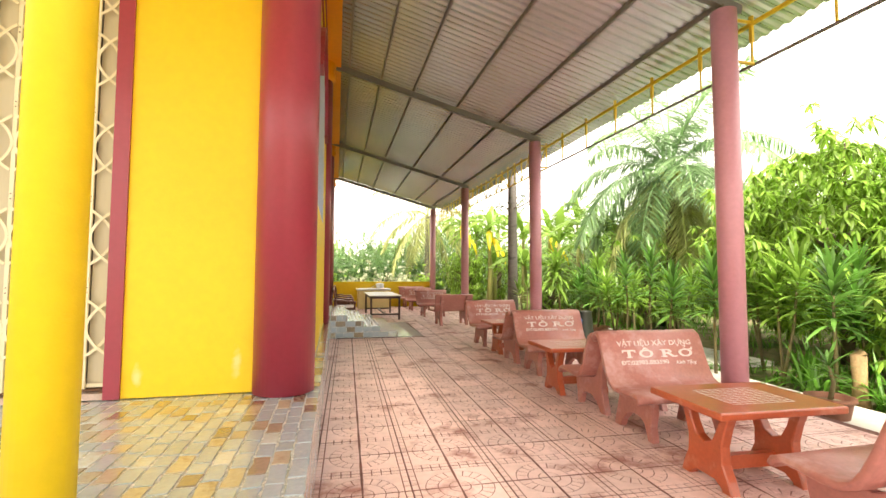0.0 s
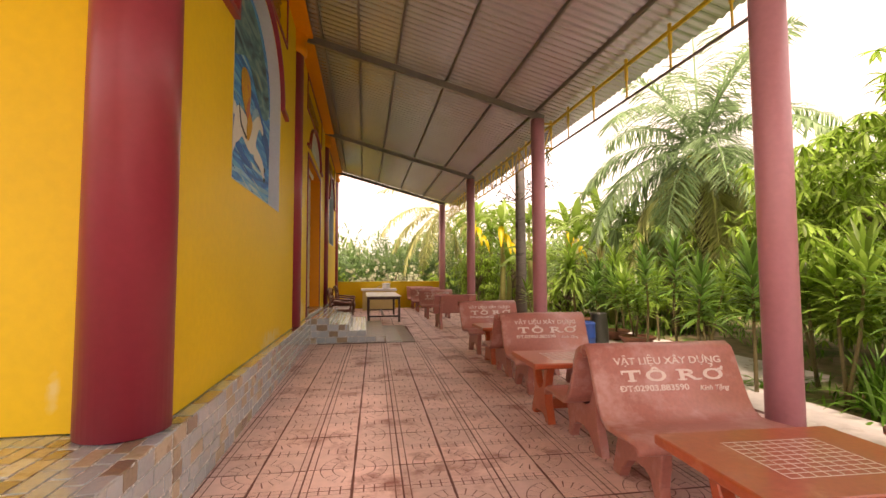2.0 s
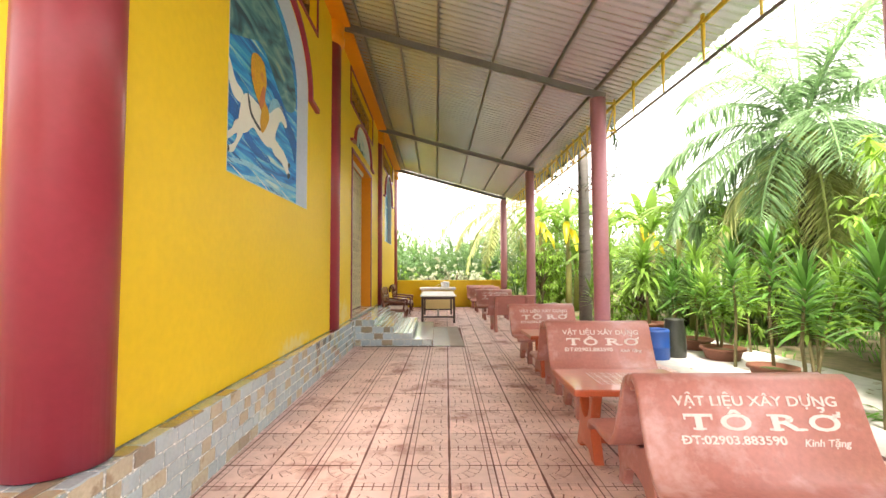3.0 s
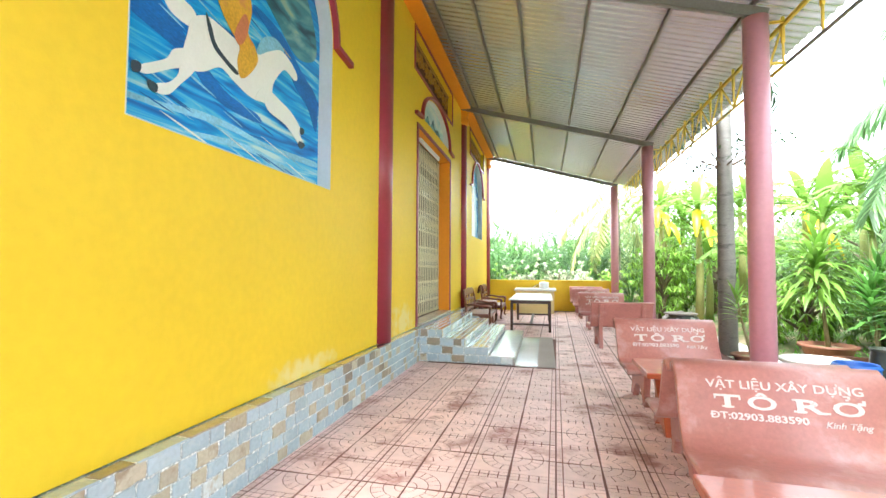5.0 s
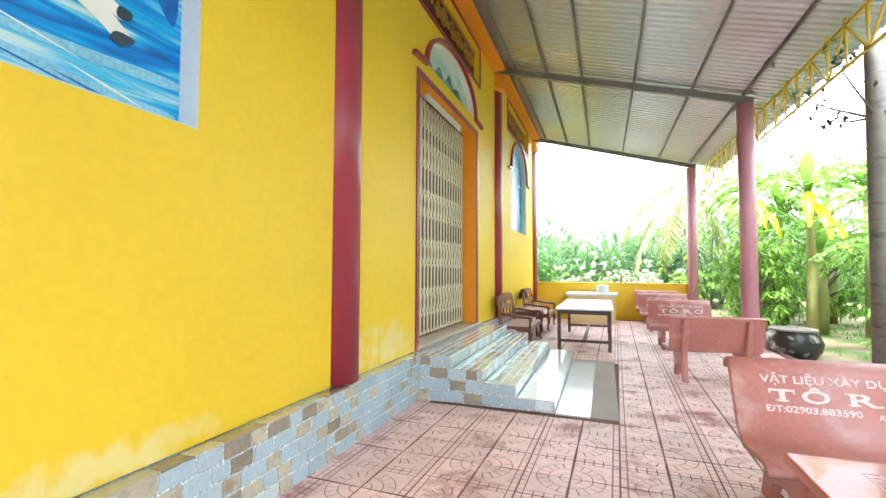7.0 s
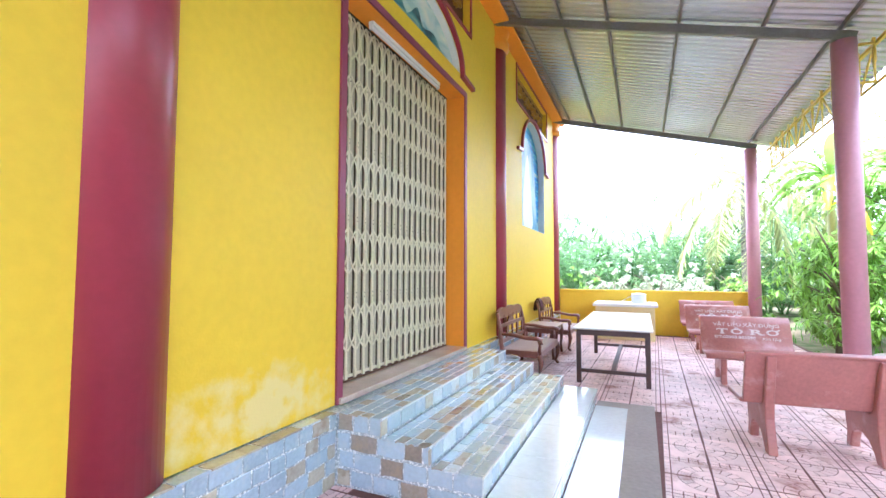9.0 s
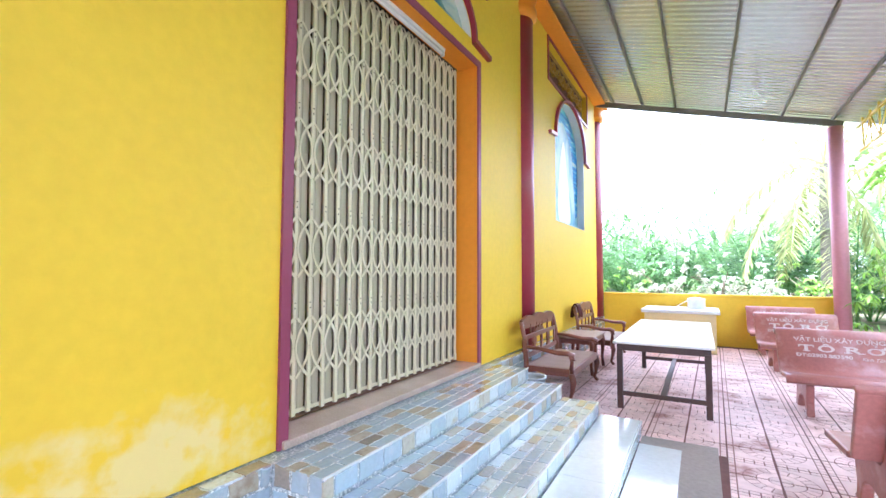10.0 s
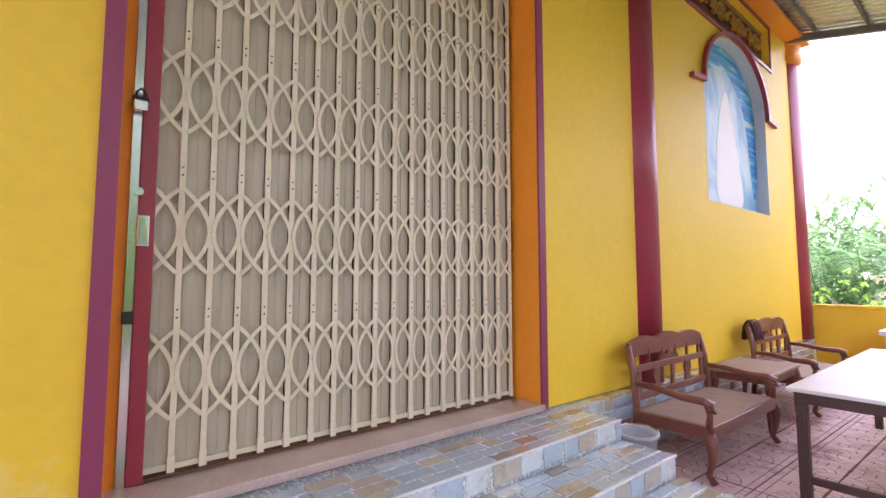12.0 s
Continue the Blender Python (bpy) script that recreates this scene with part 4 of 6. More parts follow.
lamp = thing("tube_lamp", "white fluorescent batten lamp, unlit, under the door lintel", "lamp", at=pose(0.14, 11.95, 4.06))
part("batten", boxed(-0.03, 0.03, 0.0, 1.6, -0.005, 0.035, 0.006), M_WHITE, lamp)
bm = bmesh.new()
tube(bm, [(0.0, 0.04, -0.028), (0.0, 1.56, -0.028)], 0.018, 12)
part("tube", bm, M_WHITE, lamp, smooth=True)
for y in (0.01, 1.59):
    part("end_holder", boxed(-0.02, 0.02, y - 0.015, y + 0.015, -0.05, 0.0, 0.003), M_WHITE, lamp)

# front gate on the porch with its trim, and the porch pillar
bm = bmesh.new()
box(bm, GX1 - 0.03, GX1 + 0.085, FY - 0.022, FY, PLZ, 4.3)
structure(bm, "trim_front_door", M_MAROON, "maroon band beside the porch gate", "trim")
front_gate = gate(pose(GX0, FY + 0.10, 0.61, 0, 0, -90), GX1 - GX0 - 0.03, 3.47, 14, "cream folding steel gate, closed, at the porch")
structure(boxed(GX0, GX1, FY - 0.0, FY + 0.3, PLZ, 0.60), "door_sill_front", M_MARBLE, "granite threshold of the porch gate", "threshold")
bm = bmesh.new()
lathe(bm, [(0.112, PLZ), (0.112, TOP)], 32, (-0.56, 2.2, 0))
tagged(finish(bm, "porch_pillar", M_YELLOW, smooth=True), "round yellow painted pillar of the porch", "pillar", kind="structure")

# ---------------------------------------------------------------- wooden furniture by the wall
def armchair(at, wid, label):
    c = thing("wooden_armchair", label, "armchair", "wooden armchairs", at)
    dep, sz, bz = 0.64, 0.42, 0.98
    part("seat_panel", boxed(0.04, dep - 0.03, 0.05, wid - 0.05, sz - 0.012, sz + 0.012, 0.004), M_WORNWOOD, c, "pale worn seat boards")
    part("seat_rail", boxed(dep - 0.05, dep, 0.03, wid - 0.03, sz - 0.09, sz + 0.008, 0.008), M_DARKWOOD, c)
    part("seat_rail", boxed(0.0, 0.05, 0.03, wid - 0.03, sz - 0.09, sz + 0.008, 0.008), M_DARKWOOD, c)
    for y in (0.0, wid - 0.05):
        part("seat_rail", boxed(0.05, dep - 0.05, y, y + 0.05, sz - 0.09, sz + 0.008, 0.008), M_DARKWOOD, c)
        bm = bmesh.new()
        tube(bm, [(dep - 0.03, y + 0.025, sz - 0.05), (dep - 0.005, y + 0.025, sz - 0.15), (dep - 0.02, y + 0.025, 0.16), (dep - 0.045, y + 0.025, 0.06), (dep + 0.0, y + 0.025, 0.0)], [0.045, 0.042, 0.028, 0.024, 0.03], 8)
        part("front_leg", bm, M_DARKWOOD, c, smooth=True)
        bm = bmesh.new()
        tube(bm, [(-0.03, y + 0.025, 0.0), (0.025, y + 0.025, sz), (0.0, y + 0.025, 0.75), (-0.05, y + 0.025, bz)], [0.028, 0.034, 0.03, 0.028], 8)
        part("back_post", bm, M_DARKWOOD, c, smooth=True)
        bm = bmesh.new()
        tube(bm, [(0.0, y + 0.025, 0.66), (0.2, y + 0.02, 0.655), (0.42, y + 0.015, 0.62), (0.58, y + 0.015, 0.62), (0.645, y + 0.015, 0.60), (0.65, y + 0.015, 0.555), (0.61, y + 0.015, 0.55)], [0.024, 0.028, 0.03, 0.034, 0.034, 0.028, 0.02], 8)
        part("armrest", bm, M_DARKWOOD, c, smooth=True)
        bm = bmesh.new()
        tube(bm, [(dep - 0.03, y + 0.025, sz), (dep - 0.02, y + 0.025, 0.52), (dep - 0.04, y + 0.02, 0.61)], [0.03, 0.022, 0.028], 8)
        part("arm_post", bm, M_DARKWOOD, c, smooth=True)
    # scalloped top rail
    bm = bmesh.new()
    top = [(0.03 + (wid - 0.06) * i / 24, bz + 0.02 + 0.035 * abs(math.sin(i / 24 * math.pi * 3)) + 0.03 * math.sin(i / 24 * math.pi)) for i in range(25)]
    prism_x(bm, top + [(wid - 0.03, bz - 0.10), (0.03, bz - 0.10)], -0.07, -0.03)
    part("top_rail", bm, M_DARKWOOD, c)
    part("middle_rail", boxed(-0.03, 0.0, 0.04, wid - 0.04, 0.74, 0.80, 0.006), M_DARKWOOD, c)
    part("lower_rail", boxed(-0.01, 0.02, 0.04, wid - 0.04, 0.50, 0.56, 0.006), M_DARKWOOD, c)
    for i in range(5):
        y = 0.12 + (wid - 0.24) * i / 4
        ww = 0.07 if i in (1, 3) else 0.035
        bm = bmesh.new()
        prof = [(-ww, 0.55), (-ww * 0.6, 0.62), (-ww, 0.68), (-ww * 0.8, 0.75), (ww * 0.8, 0.75), (ww, 0.68), (ww * 0.6, 0.62), (ww, 0.55)]
        prism_x(bm, [(y + a, z) for a, z in prof], -0.012, 0.008)
        part("splat", bm, M_DARKWOOD, c)
    for i in range(6):
        y = 0.1 + (wid - 0.2) * i / 5
        bm = bmesh.new()
        box(bm, -0.045, -0.025, y - 0.014, y + 0.014, 0.79, 0.93)
        part("spindle", bm, M_DARKWOOD, c)
    bm = bmesh.new()
    crest = [(wid / 2 - 0.2, 0.80), (wid / 2 - 0.13, 0.87), (wid / 2 - 0.06, 0.85), (wid / 2, 0.915), (wid / 2 + 0.06, 0.85), (wid / 2 + 0.13, 0.87), (wid / 2 + 0.2, 0.80)]
    prism_x(bm, crest, -0.05, -0.025)
    part("carved_crest", bm, M_DARKWOOD, c)
    return c


armchair(pose(0.50, 15.10, 0), 1.52, "dark red wooden armchair with carved back and worn seat")
armchair(pose(0.52, 17.95, 0), 1.45, "dark red wooden armchair with carved back beside the wall")
cloth = thing("draped_cloth", "dark red cloth hung over the corner of an armchair back", "cloth", at=pose(0.46, 18.02, 0))
rc = random.Random(4)
bm = bmesh.new()
rows = []
for i in range(9):
    u = i / 8
    rows.append([bm.verts.new((0.075 * math.cos(math.pi * u) * (1 + 0.25 * math.sin(j * 1.9)) + 0.004 * rc.uniform(-1, 1), 0.30 * j / 8 + 0.008 * math.sin(i * 1.7), 1.06 - 0.26 * abs(2 * u - 1) ** 1.6 + 0.012 * math.sin(j * 2.3))) for j in range(9)])
for p, q in zip(rows, rows[1:]):
    for j in range(8):
        bm.faces.new((p[j], p[j + 1], q[j + 1], q[j]))
ob = part("fabric", bm, mat("dark_red_cloth", (0.07, 0.012, 0.014), 0.9, vary=0.3, scale=20, bump=0.3), cloth, smooth=True)
ob.modifiers.new("thick", "SOLIDIFY").thickness = 0.008
side = thing("side_table", "low dark wooden tea table with a worn top", "table", at=pose(0.42, 16.82, 0))
part("tabletop", boxed(0.0, 0.62, 0.0, 1.02, 0.565, 0.60, 0.01), M_WORNWOOD, side, "pale worn top")
for y in (0.03, 0.97):
    part("apron", boxed(0.04, 0.58, y, y + 0.02, 0.485, 0.565), M_DARKWOOD, side)
for x in (0.03, 0.57):
    part("apron", boxed(x, x + 0.02, 0.05, 0.97, 0.485, 0.565), M_DARKWOOD, side)
for x in (0.05, 0.57):
    for y in (0.05, 0.97):
        bm = bmesh.new()
        tube(bm, [(x, y, 0.565), (x + 0.02, y, 0.45), (x, y, 0.16), (x + 0.02, y, 0.0)], [0.04, 0.042, 0.022, 0.03], 8)
        part("leg", bm, M_DARKWOOD, side, smooth=True)

bucket = thing("bucket", "grey plastic bucket beside the steps", "bucket", at=pose(0.74, 14.70, 0))
bm = bmesh.new()
lathe(bm, [(0.12, 0.0), (0.16, 0.36), (0.175, 0.37), (0.175, 0.39), (0.15, 0.39), (0.145, 0.36), (0.11, 0.02)], 24)
part("pail", bm, mat("grey_plastic", (0.42, 0.45, 0.48), 0.45, vary=0.1), bucket, smooth=True)
bm = bmesh.new()
tube(bm, [(0.17, 0, 0.38), (0.13, 0.1, 0.40), (0, 0.17, 0.405), (-0.13, 0.1, 0.40), (-0.17, 0, 0.38)], 0.006, 6)
part("bail", bm, M_CHROME, bucket)

table2 = thing("long_table", "long table with a white top and dark wooden legs", "table", at=pose(1.61, 15.24, 0))
part("tabletop", boxed(-0.02, 1.06, -0.03, 2.98, 0.785, 0.812, 0.006), M_TABLETOP, table2, "white top board")
for x in (0.05, 0.99):
    for y in (0.06, 2.72):
        part("leg", boxed(x - 0.032, x + 0.032, y - 0.032, y + 0.032, 0.0, 0.72, 0.004), M_TABLEWOOD, table2)
for y in (0.045, 2.73):
    part("apron", boxed(0.02, 1.02, y - 0.012, y + 0.012, 0.70, 0.785), M_TABLEWOOD, table2)
for x in (0.04, 1.0):
    part("apron", boxed(x - 0.012, x + 0.012, 0.06, 2.72, 0.70, 0.785), M_TABLEWOOD, table2)
for y in (0.06, 2.72):
    part("stretcher", boxed(0.08, 0.96, y - 0.015, y + 0.015, 0.155, 0.205), M_TABLEWOOD, table2)
part("stretcher", boxed(0.49, 0.55, 0.07, 2.70, 0.16, 0.20), M_TABLEWOOD, table2)

cab = thing("masonry_counter", "cream plastered counter with a white top by the parapet", "counter", at=pose(1.40, 20.05, 0))
part("body", boxed(0.06, 1.40, 0.05, 1.20, 0.0, 0.80, 0.01), M_CREAM, cab)
part("worktop", boxed(0.0, 1.47, 0.0, 1.22, 0.80, 0.87, 0.01), M_WHITE, cab, "white slab top")
pot = thing("metal_pot", "pale metal pot with a lid on the counter", "pot", at=pose(2.45, 20.7, 0.87))
bm = bmesh.new()
lathe(bm, [(0.15, 0), (0.17, 0.02), (0.17, 0.2), (0.18, 0.205), (0.17, 0.225), (0.05, 0.25)], 24)
part("body", bm, M_WHITE, pot, smooth=True)
bm = bmesh.new()
tube(bm, [(-0.16, 0, 0.18), (-0.30, 0, 0.10), (-0.42, 0, 0.02)], 0.012, 6)
part("handle", bm, M_CHROME, pot)

# ---------------------------------------------------------------- garden objects
M_POT = mat("red_brown_clay", (0.24, 0.10, 0.06), 0.7, vary=0.2, scale=6)
M_BLUE = mat("blue_plastic", (0.02, 0.09, 0.36), 0.4, vary=0.1)
M_JAR = mat("dark_glazed_jar", (0.035, 0.035, 0.03), 0.3, vary=0.3, scale=4, spots=(0.62, 0.62, 0.58), spot_scale=3.2, spot_at=0.50)
GZ = -0.14


def clay_pot(x, y, r, h, label="red-brown clay flower pot on the ground", material=None):
    p = thing("flower_pot", label, "flower pot", "flower pots", pose(x, y, GZ))
    bm = bmesh.new()
    lathe(bm, [(r * 0.7, 0), (r * 0.95, h * 0.85), (r * 1.08, h * 0.88), (r * 1.08, h), (r * 0.92, h), (r * 0.88, h * 0.85)], 24)
    part("pot", bm, material or M_POT, p, smooth=True)
    bm = bmesh.new()
    lathe(bm, [(r * 0.88, h * 0.80), (r * 0.5, h * 0.86), (0.01, h * 0.87)], 16)
    part("soil", bm, M_EARTH, p)
    return p


for x, y, r, h in ((6.05, 12.75, 0.30, 0.22), (7.6, 13.5, 0.42, 0.34), (5.95, 4.15, 0.22, 0.32), (7.3, 11.0, 0.34, 0.3), (7.2, 9.9, 0.34, 0.3), (7.3, 12.2, 0.3, 0.3), (6.9, 8.3, 0.3, 0.3)):
    clay_pot(x, y, r, h)
barrel = thing("barrel", "blue plastic barrel standing by the verandah", "barrel", at=pose(6.05, 10.0, GZ))
bm = bmesh.new()
lathe(bm, [(0.20, 0), (0.225, 0.05), (0.225, 0.28), (0.237, 0.30), (0.225, 0.32), (0.225, 0.56), (0.237, 0.58), (0.21, 0.62), (0.20, 0.6), (0.19, 0.1)], 24)
part("drum", bm, M_BLUE, barrel, smooth=True)
urn = thing("tall_urn", "tall dark glazed urn beside the blue barrel", "urn", at=pose(6.47, 10.15, GZ))
bm = bmesh.new()
lathe(bm, [(0.13, 0.0), (0.19, 0.04), (0.20, 0.30), (0.18, 0.58), (0.16, 0.74), (0.18, 0.78), (0.15, 0.78), (0.14, 0.70)], 24)
part("body", bm, mat("dark_green_glaze", (0.035, 0.04, 0.03), 0.35, vary=0.3, scale=5, bump=0.1), urn, smooth=True)
jar = thing("water_jar", "squat dark glazed water jar with a pale lid", "jar", at=pose(5.98, 16.75, GZ))
bm = bmesh.new()
lathe(bm, [(0.34, 0.0), (0.45, 0.16), (0.48, 0.32), (0.43, 0.46), (0.36, 0.52), (0.37, 0.55)], 32)
part("body", bm, M_JAR, jar, smooth=True)
bm = bmesh.new()
lathe(bm, [(0.40, 0.55), (0.40, 0.58), (0.12, 0.60), (0.05, 0.63)], 24)
part("lid", bm, M_CEMENT, jar)
basin = thing("basin", "pale cement basin beside a column", "basin", at=pose(6.4, 11.4, GZ))
bm = bmesh.new()
lathe(bm, [(0.35, 0), (0.45, 0.34), (0.50, 0.36), (0.50, 0.40), (0.40, 0.40), (0.38, 0.34), (0.05, 0.30)], 28)
part("bowl", bm, M_PATH, basin, smooth=True)
stump = thing("cut_stump", "pale cut tree stump in the lily bed", "stump", at=pose(7.0, 4.55, GZ))
bm = bmesh.new()
tube(bm, [(0, 0, 0), (0.01, 0.01, 0.3), (-0.01, 0, 0.66), (0.03, 0.0, 0.70)], [0.10, 0.075, 0.085, 0.07], 10)
part("wood", bm, mat("pale_cut_wood", (0.36, 0.25, 0.12), 0.8, vary=0.25, scale=8, bump=0.4), stump, smooth=True)

# ---------------------------------------------------------------- plants
class Leaves:
    """Gathers blades and fronds, then becomes one mesh."""

    def __init__(self, seed):
        self.v, self.f, self.r = [], [], random.Random(seed)

    def strap(self, base, az, el, length, width, droop=1.0, segs=4, fold=0.25, tip=0.08, root=0.45):
        p = Vector(base)
        d = Vector((math.cos(az) * math.cos(el), math.sin(az) * math.cos(el), math.sin(el)))
        side = Vector((-math.sin(az), math.cos(az), 0))
        step = length / segs
        i0 = len(self.v)
        for i in range(segs + 1):
            t = i / segs
            w = width * (root + (1 - root) * t / 0.45) if t < 0.45 else width * (1 - ((t - 0.45) / 0.55) ** 1.8 * (1 - tip))
            w *= 0.5
            up = side.cross(d).normalized()
            self.v += [tuple(p - side * w + up * w * fold), tuple(p), tuple(p + side * w + up * w * fold)]
            p = p + d * step
            d = (d + Vector((0, 0, -droop * step / max(length, 0.01)))).normalized()
        for i in range(segs):
            a = i0 + 3 * i
            self.f += [(a, a + 1, a + 4, a + 3), (a + 1, a + 2, a + 5, a + 4)]

    def frond(self, base, az, el, length, leaflet, droop=1.2, pairs=34, lw=0.035, hang=0.9):
        """A feather palm leaf: a rib with leaflets on both sides."""
        p = Vector(base)
        d = Vector((math.cos(az) * math.cos(el), math.sin(az) * math.cos(el), math.sin(el)))
        side = Vector((-math.sin(az), math.cos(az), 0))
        step = length / pairs
        rib = []
        for i in range(pairs):
            t = i / pairs
            rib.append(p.copy())
            if t > 0.12:
                L = leaflet * (0.55 + 0.9 * t) if t < 0.5 else leaflet * (1.0 - 0.62 * (t - 0.5) / 0.5)
                for s in (-1, 1):
                    q = (side * s * 0.9 + d * 0.55 + Vector((0, 0, -0.15)) + Vector([self.r.uniform(-0.24, 0.24) for _ in range(3)])).normalized()
                    a = math.atan2(q.y, q.x)
                    self.strap(p, a, math.asin(max(-1, min(1, q.z))), L * self.r.uniform(0.85, 1.1), lw, hang, 3, 0.3, 0.1)
            p = p + d * step
            d = (d + Vector((0, 0, -droop / pairs))).normalized()
        i0 = len(self.v)
        for k, q in enumerate(rib):
            w = 0.03 * (1 - k / pairs) + 0.006
            self.v += [tuple(q - side * w), tuple(q + Vector((0, 0, -w * 1.2))), tuple(q + side * w)]
        for k in range(len(rib) - 1):
            a = i0 + 3 * k
            self.f += [(a, a + 1, a + 4, a + 3), (a + 1, a + 2, a + 5, a + 4)]

    def part(self, name, material, parent, label=""):
        return self.ob(name, material, parent, label)

    def ob(self, name, material, parent=None, label=""):
        me = bpy.data.meshes.new(name)
        me.from_pydata(self.v, [], self.f)
        me.materials.append(material)
        for p in me.polygons:
            p.use_smooth = True
        o = new(name, me)
        if parent is not None:
            o.parent = parent
        if label:
            o["label"] = label
        return o


def leaf_mat(name, color, island=0.4, trans=0.4, rough=0.4):
    return mat(name, color, rough, vary=0.15, scale=8, island=island, trans=trans, spec=0.5)


L_MANGO = leaf_mat("mango_leaf", (0.27, 0.45, 0.075), 0.55, 0.5)
L_DRAC = leaf_mat("dracaena_leaf", (0.13, 0.30, 0.06), 0.6, 0.4, 0.32)
L_DRAC2 = leaf_mat("bright_dracaena_leaf", (0.22, 0.39, 0.065), 0.45, 0.45)
L_PALM = leaf_mat("palm_leaflet", (0.28, 0.44, 0.22), 0.45, 0.45, 0.3)
L_PALMDRY = leaf_mat("pale_palm_leaflet", (0.46, 0.50, 0.20), 0.4, 0.5)
L_BANANA = leaf_mat("banana_leaf", (0.23, 0.39, 0.07), 0.35, 0.45)
L_YELLOW = leaf_mat("yellow_dying_leaf", (0.75, 0.58, 0.02), 0.2, 0.45)
L_DARK = leaf_mat("dark_fishtail_leaf", (0.04, 0.09, 0.03), 0.4, 0.2)
L_NIPA = leaf_mat("nipa_leaf", (0.13, 0.27, 0.08), 0.5, 0.45)
L_PALE = leaf_mat("pale_shrub_leaf", (0.55, 0.60, 0.42), 0.35, 0.4)
L_LILY = leaf_mat("lily_leaf", (0.15, 0.38, 0.055), 0.4, 0.4)
L_WOOD = leaf_mat("woodland_leaf", (0.23, 0.36, 0.13), 0.5, 0.5)
M_BARK = mat("grey_brown_bark", (0.16, 0.12, 0.085), 0.9, vary=0.3, scale=9, bump=0.6)
M_ARECA = mat("ringed_grey_trunk", (0.20, 0.185, 0.17), 0.8, vary=0.3, scale=5, bump=0.4, stretch=(1, 1, 4), spots=(0.06, 0.055, 0.05), spot_scale=1.5, spot_at=0.54)
M_STEM = mat("green_brown_stem", (0.20, 0.17, 0.08), 0.8, vary=0.25, scale=10)


def dracaena(x, y, z0, heads, h, leaf, wid, material, seed, label, droop=1.1, n=46):
    r = random.Random(seed)
    t = thing("dracaena", label, "shrub", "potted and bedded shrubs", pose(x, y, z0))
    lv = Leaves(seed)
    for k in range(heads):
        a = r.uniform(0, 6.28)
        off = 0.0 if heads == 1 else r.uniform(0.10, 0.32)
        hh = h * r.uniform(0.72, 1.05)
        tip = Vector((off * math.cos(a), off * math.sin(a), hh))
        bm = bmesh.new()
        tube(bm, [(0.03 * k, 0, 0), tip * 0.5 + Vector((r.uniform(-.04, .04), r.uniform(-.04, .04), 0)), tip], [0.028, 0.022, 0.016], 6)
        part("stem", bm, M_STEM, t, smooth=True)
        for i in range(n):
            q = i / n
            lv.strap(tip + Vector((0, 0, (q - 0.9) * hh * 0.45)), i * 2.399 + r.uniform(-.2, .2), radians(2 + 74 * q + r.uniform(-10, 10)), leaf * r.uniform(0.8, 1.15), wid, droop, 4)
    lv.part("leaves", material, t)
    return t


RX = random.Random(5)
spots = [(7.0, 5.55), (6.9, 4.75), (6.7, 7.3), (7.3, 7.9), (7.0, 8.6), (7.1, 9.4), (7.2, 10.1), (7.2, 10.9), (7.3, 11.8), (7.6, 6.6), (8.0, 5.0), (8.2, 8.9), (8.3, 10.4), (7.6, 3.4), (8.2, 7.4), (7.9, 11.4), (6.5, 6.2)]
for i, (x, y) in enumerate(spots):
    tall = RX.uniform(1.35, 2.0)
    dracaena(x + RX.uniform(-.15, .15), y + RX.uniform(-.15, .15), GZ + 0.02, RX.choice((1, 2, 2)), tall, RX.uniform(0.44, 0.6), 0.066,
             L_DRAC if i % 3 else L_DRAC2, 20 + i, "green dracaena shrub with whorls of strap leaves", 1.0, 70)
dracaena(7.6, 13.5, GZ + 0.25, 2, 2.0, 0.95, 0.10, L_DRAC2, 60, "large drooping dracaena growing in a clay pot", 2.0, 60)
dracaena(6.05, 12.75, GZ + 0.18, 2, 1.1, 0.34, 0.06, L_DRAC2, 61, "young leafy shrub growing in a shallow pot", 0.7, 26)
dracaena(5.95, 4.15, GZ + 0.27, 1, 0.5, 0.3, 0.04, L_DRAC, 62, "small green plant growing in a clay pot", 1.0, 22)

for i in range(16):
    x, y = RX.uniform(6.75, 8.2), RX.uniform(2.6, 6.6)
    lily = thing("lily_clump", "bright green clump of strap-leaved lilies", "plant", "lily clumps", pose(x, y, GZ))
    lv = Leaves(100 + i)
    for k in range(34):
        lv.strap((lv.r.uniform(-.12, .12), lv.r.uniform(-.12, .12), 0), lv.r.uniform(0, 6.28), radians(lv.r.uniform(35, 85)), lv.r.uniform(0.5, 0.8), 0.042, 1.7, 5)
    lv.part("leaves", L_LILY, lily)


